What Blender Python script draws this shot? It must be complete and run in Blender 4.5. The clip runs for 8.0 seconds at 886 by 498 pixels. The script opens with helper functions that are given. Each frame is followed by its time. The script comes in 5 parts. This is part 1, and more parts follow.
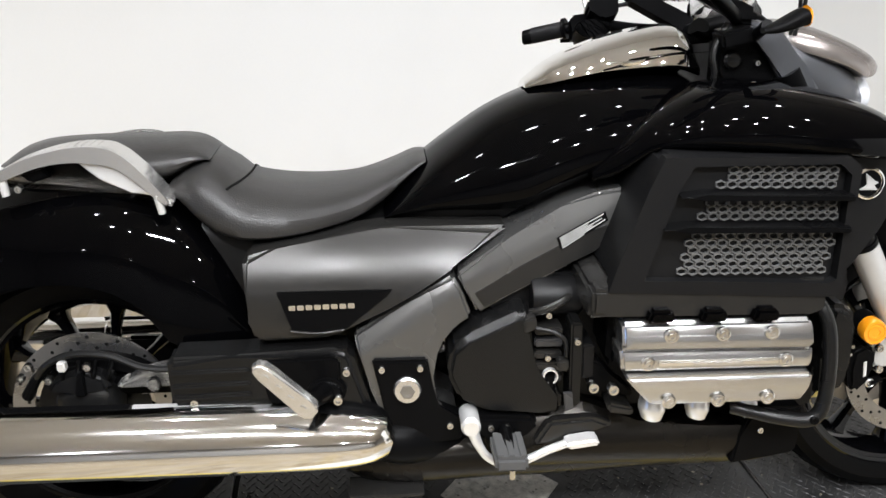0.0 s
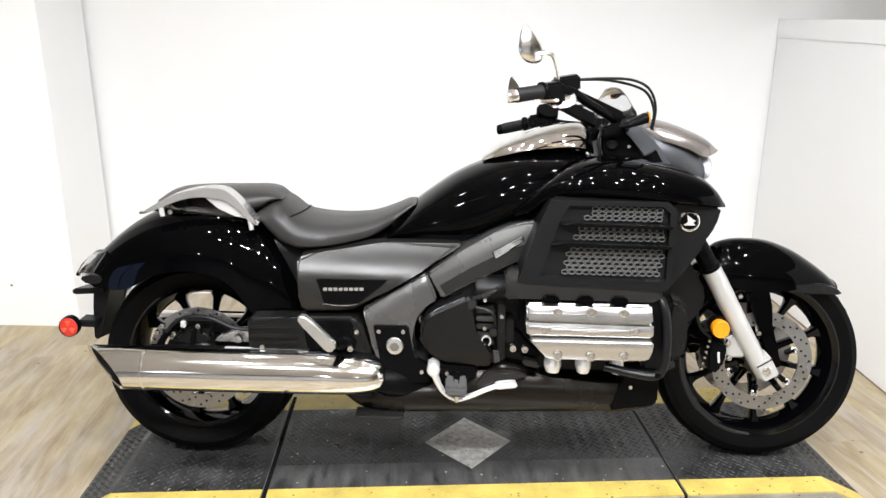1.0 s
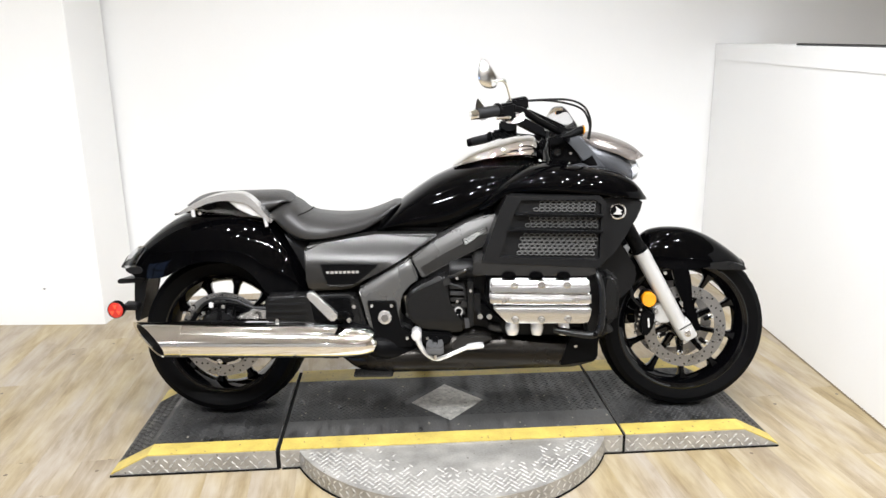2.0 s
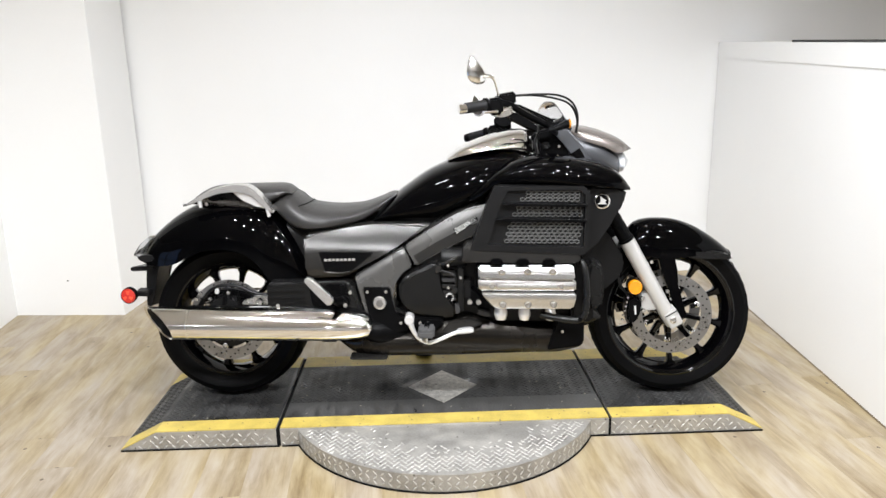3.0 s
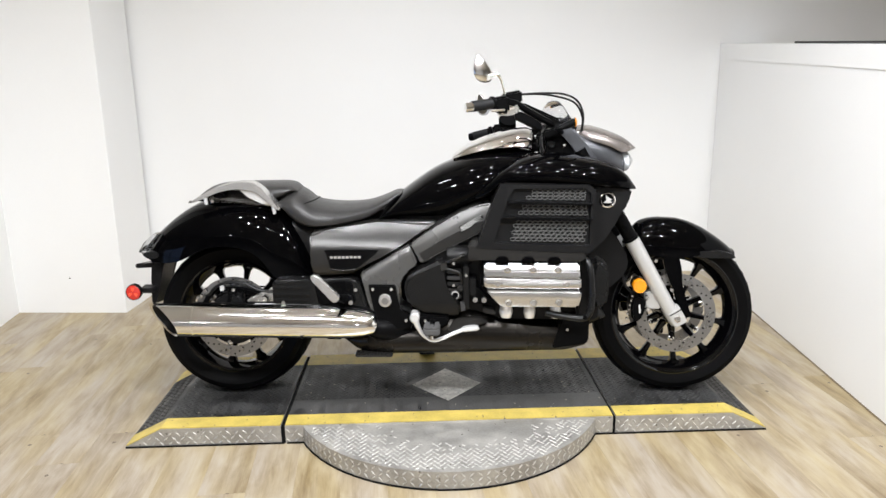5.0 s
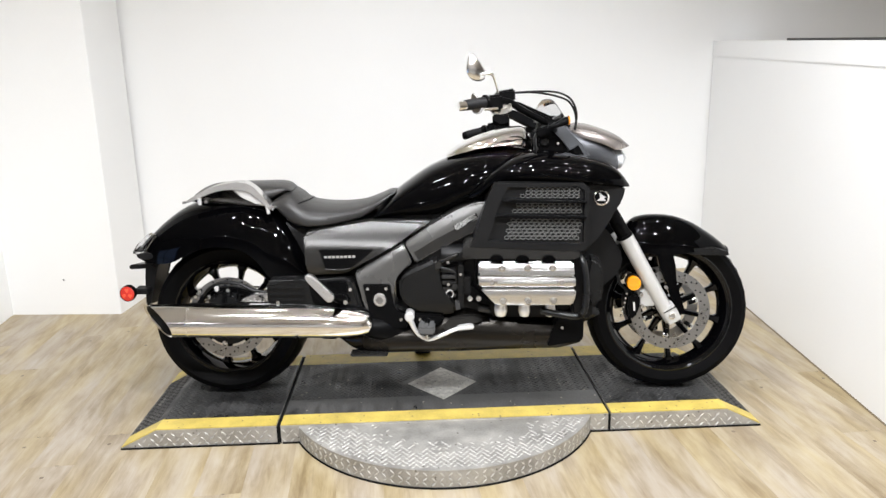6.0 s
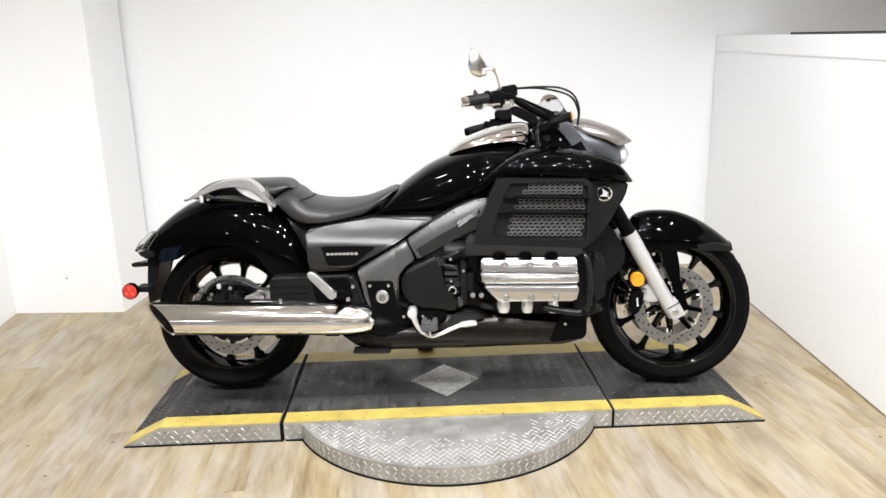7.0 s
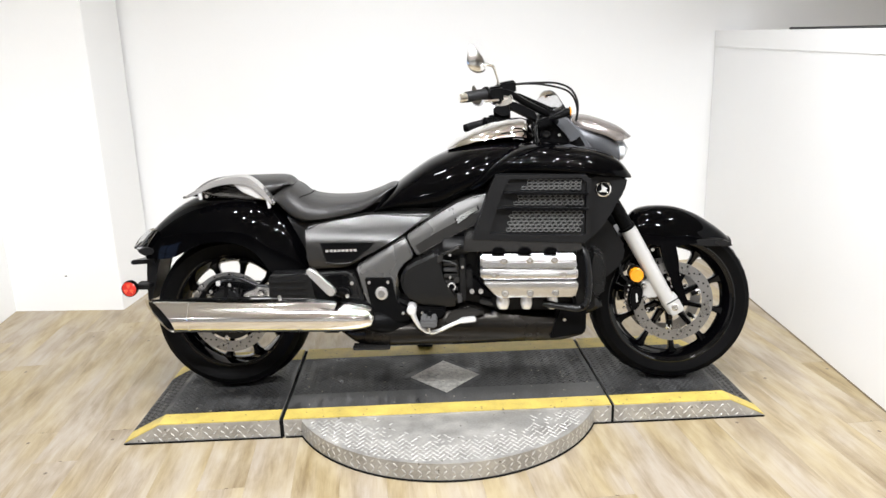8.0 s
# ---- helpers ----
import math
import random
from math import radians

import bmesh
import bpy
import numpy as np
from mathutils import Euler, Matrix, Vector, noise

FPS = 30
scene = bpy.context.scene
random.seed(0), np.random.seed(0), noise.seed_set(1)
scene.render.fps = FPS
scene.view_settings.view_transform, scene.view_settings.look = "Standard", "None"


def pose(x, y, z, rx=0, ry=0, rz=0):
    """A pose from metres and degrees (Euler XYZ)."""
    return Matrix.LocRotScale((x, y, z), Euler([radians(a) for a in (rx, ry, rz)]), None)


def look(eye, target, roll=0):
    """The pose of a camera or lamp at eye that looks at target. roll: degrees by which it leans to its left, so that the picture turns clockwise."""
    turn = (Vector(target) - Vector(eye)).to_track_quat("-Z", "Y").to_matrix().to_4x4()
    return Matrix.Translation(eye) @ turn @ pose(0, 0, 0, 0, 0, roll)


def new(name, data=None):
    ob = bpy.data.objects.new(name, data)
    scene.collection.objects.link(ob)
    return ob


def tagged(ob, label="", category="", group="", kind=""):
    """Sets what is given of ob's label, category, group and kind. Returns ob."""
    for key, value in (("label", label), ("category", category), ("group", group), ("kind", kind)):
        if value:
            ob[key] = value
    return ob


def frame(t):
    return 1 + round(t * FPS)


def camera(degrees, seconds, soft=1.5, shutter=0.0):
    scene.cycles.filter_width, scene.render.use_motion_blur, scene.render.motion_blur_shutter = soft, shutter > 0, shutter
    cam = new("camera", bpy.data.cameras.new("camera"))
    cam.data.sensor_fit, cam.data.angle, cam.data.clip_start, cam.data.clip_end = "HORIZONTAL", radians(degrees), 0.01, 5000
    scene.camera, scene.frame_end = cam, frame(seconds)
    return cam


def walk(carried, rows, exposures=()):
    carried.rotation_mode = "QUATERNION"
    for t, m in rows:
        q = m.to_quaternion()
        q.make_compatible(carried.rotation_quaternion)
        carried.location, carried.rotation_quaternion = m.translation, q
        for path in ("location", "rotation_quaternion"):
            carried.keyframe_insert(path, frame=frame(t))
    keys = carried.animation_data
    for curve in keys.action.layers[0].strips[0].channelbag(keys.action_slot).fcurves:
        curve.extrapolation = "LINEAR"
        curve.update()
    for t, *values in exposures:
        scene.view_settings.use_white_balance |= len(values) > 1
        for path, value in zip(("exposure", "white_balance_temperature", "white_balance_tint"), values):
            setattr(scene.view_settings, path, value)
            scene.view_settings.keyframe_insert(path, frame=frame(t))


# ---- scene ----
cam = camera(63.7, 8.0)
EXPOSURES = [(0.0, 0.12), (0.5, 0.28), (1.0, 0.37), (1.5, 0.43), (3.0, 0.25), (3.5, 0.18), (4.0, 0.15), (4.5, 0.14), (6.0, 0.25), (7.0, 0.3), (8.0, 0.36)]
PATH = [
    (0, (-0.257, -1.352, 1.233), (-0.126, 0.484, 0.451), 0.2),
    (0.5, (-0.161, -1.755, 1.292), (-0.127, 0.155, 0.701), 0.0),
    (1, (-0.055, -2.125, 1.308), (-0.11, -0.201, 0.764), 0.3),
    (1.5, (-0.061, -2.446, 1.321), (-0.105, -0.52, 0.782), -0.7),
    (1.7, (-0.057, -2.522, 1.344), (-0.054, -0.589, 0.834), -0.6),
    (2.8, (0.14, -2.749, 1.308), (0.007, -0.812, 0.828), -0.8),
    (3, (0.115, -2.74, 1.309), (0.019, -0.801, 0.83), -1.1),
    (3.5, (0.092, -2.731, 1.314), (0.013, -0.789, 0.845), -0.3),
    (4, (0.084, -2.741, 1.302), (-0.005, -0.799, 0.83), -0.8),
    (4.5, (0.082, -2.749, 1.299), (-0.009, -0.808, 0.825), -0.7),
    (6, (0.088, -2.751, 1.299), (0.013, -0.81, 0.82), -1.1),
    (6.5, (0.088, -2.748, 1.294), (0.009, -0.808, 0.813), -1.3),
    (7, (0.089, -2.744, 1.296), (0.006, -0.806, 0.809), -1.4),
    (7.5, (0.085, -2.743, 1.302), (0.003, -0.805, 0.813), -1.4),
    (8, (0.092, -2.744, 1.293), (0.009, -0.808, 0.798), -1.6),
]
walk(cam, [(t, look(eye, target, roll)) for t, eye, target, roll in PATH], EXPOSURES)

# ---- light ----
world = bpy.data.worlds.new("showroom_world")
scene.world = world
world.use_nodes = True
world.node_tree.nodes["Background"].inputs[0].default_value = (0.9, 0.95, 1.0, 1)
world.node_tree.nodes["Background"].inputs[1].default_value = 0.05


def lamp(kind, name, place, target, power, size, colour=(1, 0.985, 0.97), size_y=None):
    data = bpy.data.lights.new(name, kind)
    data.energy, data.color = power, colour
    if kind == "AREA":
        data.shape, data.size, data.size_y = "RECTANGLE", size, size_y or size
    else:
        data.shadow_soft_size = size
    if kind == "SPOT":
        data.spot_size, data.spot_blend = radians(161), 0.7
    ob = new(name, data)
    ob.matrix_world = look(place, target)
    return ob


CEILING = 3.3
# rows of small bare bulbs over the bay, fewer in the showroom behind
BULBS = [(-1.5 + 0.62 * i + 0.11 * (i % 2), -1.35 + 0.16 * ((i * 7) % 3), 57) for i in range(6)] + [(-1.2 + 0.7 * i - 0.09 * (i % 2), -2.3 - 0.14 * ((i * 5) % 3), 105) for i in range(5)]
BULBS += [(-1.3 + 0.55 * i, 0.15 + 0.2 * (i % 2), 14) for i in range(6)]
# unseen far row, added to brighten the far wall for reflections
BULBS += [(-3.6 + 2.4 * i, -6.9 - 0.5 * (i % 2), 150) for i in range(4)]
for bx, by, power in BULBS:
    lamp("SPOT", "bulb_light", (bx, by, CEILING - 0.26), (bx, by, 0), power, 0.036, (0.962, 0.98, 1.02))

# ---- materials ----


def mat(name, colour, rough=0.5, metal=0.0, vary=0.12, scale=6.0, bump=0.0, fine=120.0, coat=0.0, spec=0.5, stretch=(1, 1, 1), each=0.0, scuff=0.0):
    """Principled surface with two scales of variation."""
    m = bpy.data.materials.new(name)
    m.use_nodes = True
    t = m.node_tree
    p = t.nodes["Principled BSDF"]
    p.inputs["Metallic"].default_value = metal
    p.inputs["Specular IOR Level"].default_value = spec
    p.inputs["Coat Weight"].default_value = coat
    p.inputs["Coat Roughness"].default_value = 0.03
    co = t.nodes.new("ShaderNodeTexCoord")
    mp = t.nodes.new("ShaderNodeMapping")
    mp.inputs["Scale"].default_value = stretch
    t.links.new(co.outputs["Object"], mp.inputs["Vector"])
    big, small = t.nodes.new("ShaderNodeTexNoise"), t.nodes.new("ShaderNodeTexNoise")
    for n, s, d in ((big, scale, 4), (small, fine, 3)):
        n.inputs["Scale"].default_value, n.inputs["Detail"].default_value = s, d
        t.links.new(mp.outputs[0], n.inputs["Vector"])
    mix = t.nodes.new("ShaderNodeMath")
    mix.operation = "MULTIPLY_ADD"
    t.links.new(small.outputs["Fac"], mix.inputs[0])
    mix.inputs[1].default_value = 0.35
    t.links.new(big.outputs["Fac"], mix.inputs[2])
    src = mix.outputs[0]
    if each:
        info = t.nodes.new("ShaderNodeObjectInfo")
        add = t.nodes.new("ShaderNodeMath")
        add.operation = "MULTIPLY_ADD"
        t.links.new(info.outputs["Random"], add.inputs[0])
        add.inputs[1].default_value = each
        t.links.new(src, add.inputs[2])
        src = add.outputs[0]
    ramp = t.nodes.new("ShaderNodeMapRange")
    ramp.inputs["From Min"].default_value, ramp.inputs["From Max"].default_value = 0.35, 1.0 + each
    ramp.inputs["To Min"].default_value, ramp.inputs["To Max"].default_value = 1 - vary, 1 + vary
    t.links.new(src, ramp.inputs["Value"])
    mul = t.nodes.new("ShaderNodeVectorMath")
    mul.operation = "SCALE"
    mul.inputs[0].default_value = colour
    t.links.new(ramp.outputs[0], mul.inputs["Scale"])
    t.links.new(mul.outputs[0], p.inputs["Base Color"])
    rr = t.nodes.new("ShaderNodeMapRange")
    rr.inputs["From Min"].default_value, rr.inputs["From Max"].default_value = 0.3, 0.75
    rr.inputs["To Min"].default_value, rr.inputs["To Max"].default_value = max(0.0, rough * (0.85 - scuff)), min(1, rough * (1.15 + scuff))
    t.links.new(big.outputs["Fac"], rr.inputs["Value"])
    t.links.new(rr.outputs[0], p.inputs["Roughness"])
    if bump:
        b = t.nodes.new("ShaderNodeBump")
        b.inputs["Strength"].default_value, b.inputs["Distance"].default_value = bump, 0.002
        t.links.new(small.outputs["Fac"], b.inputs["Height"])
        t.links.new(b.outputs[0], p.inputs["Normal"])
    return m


def glow(name, colour, strength):
    m = bpy.data.materials.new(name)
    m.use_nodes = True
    p = m.node_tree.nodes["Principled BSDF"]
    p.inputs["Base Color"].default_value = (*colour, 1)
    p.inputs["Emission Color"].default_value = (*colour, 1)
    p.inputs["Emission Strength"].default_value = strength
    return m


def glass(name, colour=(1, 1, 1), rough=0.0, ior=1.45):
    m = bpy.data.materials.new(name)
    m.use_nodes = True
    p = m.node_tree.nodes["Principled BSDF"]
    p.inputs["Base Color"].default_value = (*colour, 1)
    p.inputs["Transmission Weight"].default_value = 1
    p.inputs["Roughness"].default_value = rough
    p.inputs["IOR"].default_value = ior
    return m


WALL = mat("white_wall_paint", (0.83, 0.83, 0.82), 0.42, vary=0.02, scale=1.5, bump=0.12, fine=90)
CEIL = mat("white_ceiling_paint", (0.8, 0.79, 0.78), 0.8, vary=0.04, scale=1)
GREY = mat("showroom_paint", (0.5, 0.495, 0.485), 0.7, vary=0.1, scale=1)


def plank_wood(name):
    """Pale oak with long soft brown streaks, shifted from board to board."""
    m = mat(name, (0.4, 0.33, 0.24), 0.46, bump=0.08, fine=40, stretch=(0.8, 8, 1))
    t = m.node_tree
    p = t.nodes["Principled BSDF"]
    co, info = t.nodes.new("ShaderNodeTexCoord"), t.nodes.new("ShaderNodeObjectInfo")
    far = t.nodes.new("ShaderNodeVectorMath")
    far.operation = "SCALE"
    far.inputs[0].default_value = (37.0, 11.0, 5.0)
    t.links.new(info.outputs["Random"], far.inputs["Scale"])
    add = t.nodes.new("ShaderNodeVectorMath")
    t.links.new(co.outputs["Object"], add.inputs[0])
    t.links.new(far.outputs[0], add.inputs[1])
    total = None
    for stretch, scale, weight, rough in (((1.3, 4.6, 1), 2.3, 0.62, 0.55), ((0.9, 8.0, 1), 6.5, 0.34, 0.66), ((0.6, 30.0, 1), 9.0, 0.10, 0.5)):
        mp, n, k = t.nodes.new("ShaderNodeMapping"), t.nodes.new("ShaderNodeTexNoise"), t.nodes.new("ShaderNodeMath")
        mp.inputs["Scale"].default_value = stretch
        n.inputs["Scale"].default_value, n.inputs["Detail"].default_value, n.inputs["Roughness"].default_value, n.inputs["Distortion"].default_value = scale, 5, rough, 0.5
        t.links.new(add.outputs[0], mp.inputs["Vector"])
        t.links.new(mp.outputs[0], n.inputs["Vector"])
        k.operation = "MULTIPLY_ADD"
        t.links.new(n.outputs["Fac"], k.inputs[0])
        k.inputs[1].default_value, k.inputs[2].default_value = weight, 0.0
        if total:
            t.links.new(total, k.inputs[2])
        total = k.outputs[0]
    each = t.nodes.new("ShaderNodeMath")
    each.operation = "MULTIPLY_ADD"
    t.links.new(info.outputs["Random"], each.inputs[0])
    each.inputs[1].default_value = 0.025
    t.links.new(total, each.inputs[2])
    ramp = t.nodes.new("ShaderNodeValToRGB")
    t.links.new(each.outputs[0], ramp.inputs[0])
    el = ramp.color_ramp.elements
    el[0].position, el[0].color = 0.30, (0.13, 0.092, 0.05, 1)
    el[1].position, el[1].color = 0.80, (0.42, 0.372, 0.295, 1)
    for pos, col in ((0.44, (0.24, 0.187, 0.113, 1)), (0.58, (0.335, 0.28, 0.195, 1))):
        e = ramp.color_ramp.elements.new(pos)
        e.color = col
    # some stretches are golden, others greyer
    hue, tint = t.nodes.new("ShaderNodeTexNoise"), t.nodes.new("ShaderNodeValToRGB")
    mp = t.nodes.new("ShaderNodeMapping")
    mp.inputs["Scale"].default_value = (0.7, 3.0, 1)
    t.links.new(add.outputs[0], mp.inputs["Vector"])
    t.links.new(mp.outputs[0], hue.inputs["Vector"])
    hue.inputs["Scale"].default_value, hue.inputs["Detail"].default_value = 2.2, 3
    t.links.new(hue.outputs["Fac"], tint.inputs[0])
    ends = tint.color_ramp.elements
    ends[0].position, ends[0].color = 0.36, (0.98, 1.0, 1.12, 1)
    ends[1].position, ends[1].color = 0.66, (1.03, 1.0, 0.85, 1)
    shade = t.nodes.new("ShaderNodeVectorMath")
    shade.operation = "MULTIPLY"
    t.links.new(ramp.outputs[0], shade.inputs[0])
    t.links.new(tint.outputs[0], shade.inputs[1])
    t.links.new(shade.outputs[0], p.inputs["Base Color"])
    return m


def specks(m, colour, scale=60.0, share=0.1, size=0.35):
    """Scatters small spots of another colour (grit, chips) over a material."""
    t = m.node_tree
    p = t.nodes["Principled BSDF"]
    below = p.inputs["Base Color"].links[0].from_socket
    co, vor, sep = t.nodes.new("ShaderNodeTexCoord"), t.nodes.new("ShaderNodeTexVoronoi"), t.nodes.new("ShaderNodeSeparateColor")
    vor.inputs["Scale"].default_value = scale
    t.links.new(co.outputs["Object"], vor.inputs["Vector"])
    t.links.new(vor.outputs["Color"], sep.inputs[0])
    near, few, both_of = (t.nodes.new("ShaderNodeMath") for _ in range(3))
    mix = t.nodes.new("ShaderNodeMix")
    near.operation, few.operation, both_of.operation = "LESS_THAN", "LESS_THAN", "MULTIPLY"
    t.links.new(vor.outputs["Distance"], near.inputs[0])
    near.inputs[1].default_value = size
    t.links.new(sep.outputs[0], few.inputs[0])
    few.inputs[1].default_value = share
    t.links.new(near.outputs[0], both_of.inputs[0])
    t.links.new(few.outputs[0], both_of.inputs[1])
    mix.data_type = "RGBA"
    t.links.new(both_of.outputs[0], mix.inputs["Factor"])
    t.links.new(below, mix.inputs["A"])
    mix.inputs["B"].default_value = (*colour, 1)
    t.links.new(mix.outputs["Result"], p.inputs["Base Color"])
    return m


WOOD = specks(plank_wood("light_oak_vinyl"), (0.11, 0.08, 0.05), 26.0, 0.05, 0.24)
JOINT = mat("floor_joint", (0.2, 0.155, 0.10), 0.6)
PLATE = mat("bare_tread_plate", (0.38, 0.368, 0.342), 0.4, metal=0.45, vary=0.36, scale=12, bump=0.15, scuff=0.12)
LOZENGE = mat("worn_lozenge_plate", (0.47, 0.455, 0.42), 0.45, metal=0.35, vary=0.5, scale=55, fine=240, bump=0.2, scuff=0.2)
MATTOP = mat("black_tread_mat", (0.05, 0.049, 0.048), 0.46, vary=0.95, scale=14, bump=0.2, scuff=0.3, spec=0.4, stretch=(2.2, 0.45, 1))
TREAD = mat("black_tread_paint", (0.025, 0.0248, 0.0245), 0.48, vary=0.85, scale=11, scuff=0.3, spec=0.4)
YELLOW = mat("yellow_safety_paint", (0.50, 0.385, 0.09), 0.5, vary=0.3, scale=14, bump=0.12)
# paler than the plate, so that the raised bars stand out
BARS = mat("bright_bar_plate", (0.55, 0.54, 0.51), 0.4, metal=0.5, vary=0.2, scale=14)
specks(PLATE, (0.17, 0.16, 0.14), 80.0, 0.05, 0.3)
specks(LOZENGE, (0.2, 0.19, 0.17), 110.0, 0.08, 0.35)
specks(MATTOP, (0.3, 0.28, 0.22), 75.0, 0.035, 0.3)
specks(TREAD, (0.22, 0.2, 0.15), 70.0, 0.03, 0.28)
specks(YELLOW, (0.12, 0.1, 0.06), 90.0, 0.06, 0.3)
GAP = mat("dark_gap", (0.006, 0.006, 0.006), 0.8, spec=0.1)
GLOSS = mat("black_gloss_paint", (0.0008, 0.0008, 0.0010), 0.035, vary=0.1, spec=0.085)
SATIN = mat("black_satin_plastic", (0.0028, 0.0028, 0.003), 0.3, vary=0.2, bump=0.06, fine=400, spec=0.05)
MATTE = mat("black_matte_plastic", (0.006, 0.006, 0.0063), 0.36, vary=0.2, bump=0.1, fine=500, spec=0.2)
COVER = mat("dark_grey_satin_paint", (0.030, 0.029, 0.0275), 0.24, metal=0.55, vary=0.1, bump=0.05, fine=600)
FRAME = mat("grey_frame_paint", (0.13, 0.129, 0.126), 0.28, metal=0.7, vary=0.08, bump=0.05, fine=600)
MESH = mat("grey_vent_plastic", (0.16, 0.16, 0.157), 0.34, metal=0.4, vary=0.12)
COWLM = mat("blue_grey_satin_paint", (0.085, 0.088, 0.096), 0.34, metal=0.5, vary=0.08)
DULLCHROME = mat("shaded_chrome", (0.84, 0.84, 0.83), 0.16, metal=1, vary=0.04)
CHROME = mat("chrome", (0.88, 0.87, 0.85), 0.035, metal=1, vary=0.02)
RAILM = mat("satin_aluminium", (0.74, 0.73, 0.715), 0.25, metal=0.92, vary=0.04, scale=9)
VISORM = mat("taupe_silver_paint", (0.27, 0.245, 0.23), 0.26, metal=0.7, vary=0.05)
SILM = mat("silencer_chrome", (0.84, 0.83, 0.81), 0.09, metal=1, vary=0.03)
SILVER = mat("silver_satin_metal", (0.86, 0.855, 0.845), 0.22, metal=0.6, vary=0.05, scale=9, scuff=0.1)
POLISHED = mat("polished_aluminium", (0.86, 0.855, 0.84), 0.13, metal=1, vary=0.03)
FORKM = mat("grey_fork_paint", (0.5, 0.495, 0.48), 0.35, metal=0.3, vary=0.05)
DISC = mat("brushed_disc_steel", (0.31, 0.305, 0.30), 0.3, metal=0.9, vary=0.12, scale=20)
LOWER = mat("dark_satin_cover_paint", (0.006, 0.006, 0.006), 0.27, vary=0.2, bump=0.05, fine=500, spec=0.28)
# brown tint stands in for the floor reflected in the black cover
EXHAUST = mat("brown_tinted_heat_shield", (0.019, 0.017, 0.0145), 0.26, metal=0.8, vary=0.2, bump=0.05, fine=500)
RUBBER = mat("tyre_rubber", (0.0022, 0.0022, 0.0024), 0.42, vary=0.2, bump=0.1, spec=0.06)
RIM = mat("black_rim_paint", (0.0012, 0.0012, 0.0015), 0.06, vary=0.1, spec=0.3)
LEATHER = mat("black_seat_vinyl", (0.025, 0.0242, 0.0235), 0.34, vary=0.2, bump=0.35, fine=320, spec=0.4)
RIB = mat("dark_grey_plastic", (0.035, 0.035, 0.036), 0.3, vary=0.1)
GRIPM = mat("grip_rubber", (0.009, 0.009, 0.0095), 0.42, vary=0.2, bump=0.3, fine=200, spec=0.2)
PEG = mat("grey_peg_rubber", (0.07, 0.07, 0.07), 0.6, vary=0.15)
CASTM = mat("polished_casting", (0.57, 0.57, 0.57), 0.22, metal=0.95, vary=0.05, scale=12, scuff=0.2)
# white bowl stands in for the bright reflection in the headlamp lens
BOWLM = mat("white_lamp_bowl", (0.86, 0.87, 0.88), 0.15, metal=0.2, vary=0.03)
BOLT = mat("bolt_steel", (0.72, 0.71, 0.69), 0.22, metal=1, vary=0.05)
RED = mat("red_reflector", (0.5, 0.03, 0.02), 0.18, vary=0.1, coat=1)
RED_LIGHT = mat("red_reflector_facet", (0.8, 0.09, 0.04), 0.12, vary=0.1, coat=1)
AMBER = mat("amber_reflector", (0.78, 0.29, 0.008), 0.2, vary=0.08, coat=1)
MARK = mat("pale_mark", (0.55, 0.55, 0.53), 0.4)
CLEAR = glass("clear_lens", (0.95, 0.97, 1))
TINT = glass("smoked_screen", (0.82, 0.82, 0.84))
MIRROR = mat("mirror_glass", (0.9, 0.9, 0.9), 0.01, metal=1, vary=0.01)
HOSE = mat("black_hose", (0.008, 0.008, 0.008), 0.4, vary=0.15, spec=0.3)

# ---- mesh tools ----


def thing(name, label, category, at=(0, 0, 0), group="", kind=""):
    ob = new(name)
    ob.location = at
    return tagged(ob, label, category, group, kind)


def finish(bm, name, angle=35):
    bmesh.ops.recalc_face_normals(bm, faces=bm.faces[:])
    me = bpy.data.meshes.new(name)
    for f in bm.faces:
        f.smooth = True
    bm.to_mesh(me)
    bm.free()
    me.set_sharp_from_angle(angle=radians(angle))
    return me


def part(name, bm, material, parent=None, label="", angle=35):
    me = finish(bm, name, angle)
    me.materials.append(material)
    ob = new(name, me)
    if parent:
        ob.parent = parent
    return tagged(ob, label)


def setting(name, bm, material, label, category):
    return tagged(part(name, bm, material), label, category, kind="structure")


def box(x0, x1, y0, y1, z0, z1, bevel=0.0, bm=None):
    bm = bm or bmesh.new()
    r = bmesh.ops.create_cube(bm, size=1)
    for v in r["verts"]:
        v.co = Vector(((x0 + x1) / 2 + v.co.x * (x1 - x0), (y0 + y1) / 2 + v.co.y * (y1 - y0), (z0 + z1) / 2 + v.co.z * (z1 - z0)))
    if bevel:
        bmesh.ops.bevel(bm, geom=list({e for v in r["verts"] for e in v.link_edges}), offset=bevel, segments=2, affect="EDGES")
    return bm


def curve(points, n=8, closed=False):
    """A smooth line through the points (Catmull-Rom)."""
    pts = [Vector(p) for p in points]
    out, k = [], len(pts)
    for i in range(k if closed else k - 1):
        if closed:
            a, b, c, d = (pts[(i + j) % k] for j in (-1, 0, 1, 2))
        else:
            a, b, c, d = pts[max(i - 1, 0)], pts[i], pts[i + 1], pts[min(i + 2, k - 1)]
        for j in range(n):
            t = j / n
            out.append(0.5 * (2 * b + (c - a) * t + (2 * a - 5 * b + 4 * c - d) * t * t + (3 * b - a - 3 * c + d) * t ** 3))
    if not closed:
        out.append(pts[-1])
    return out


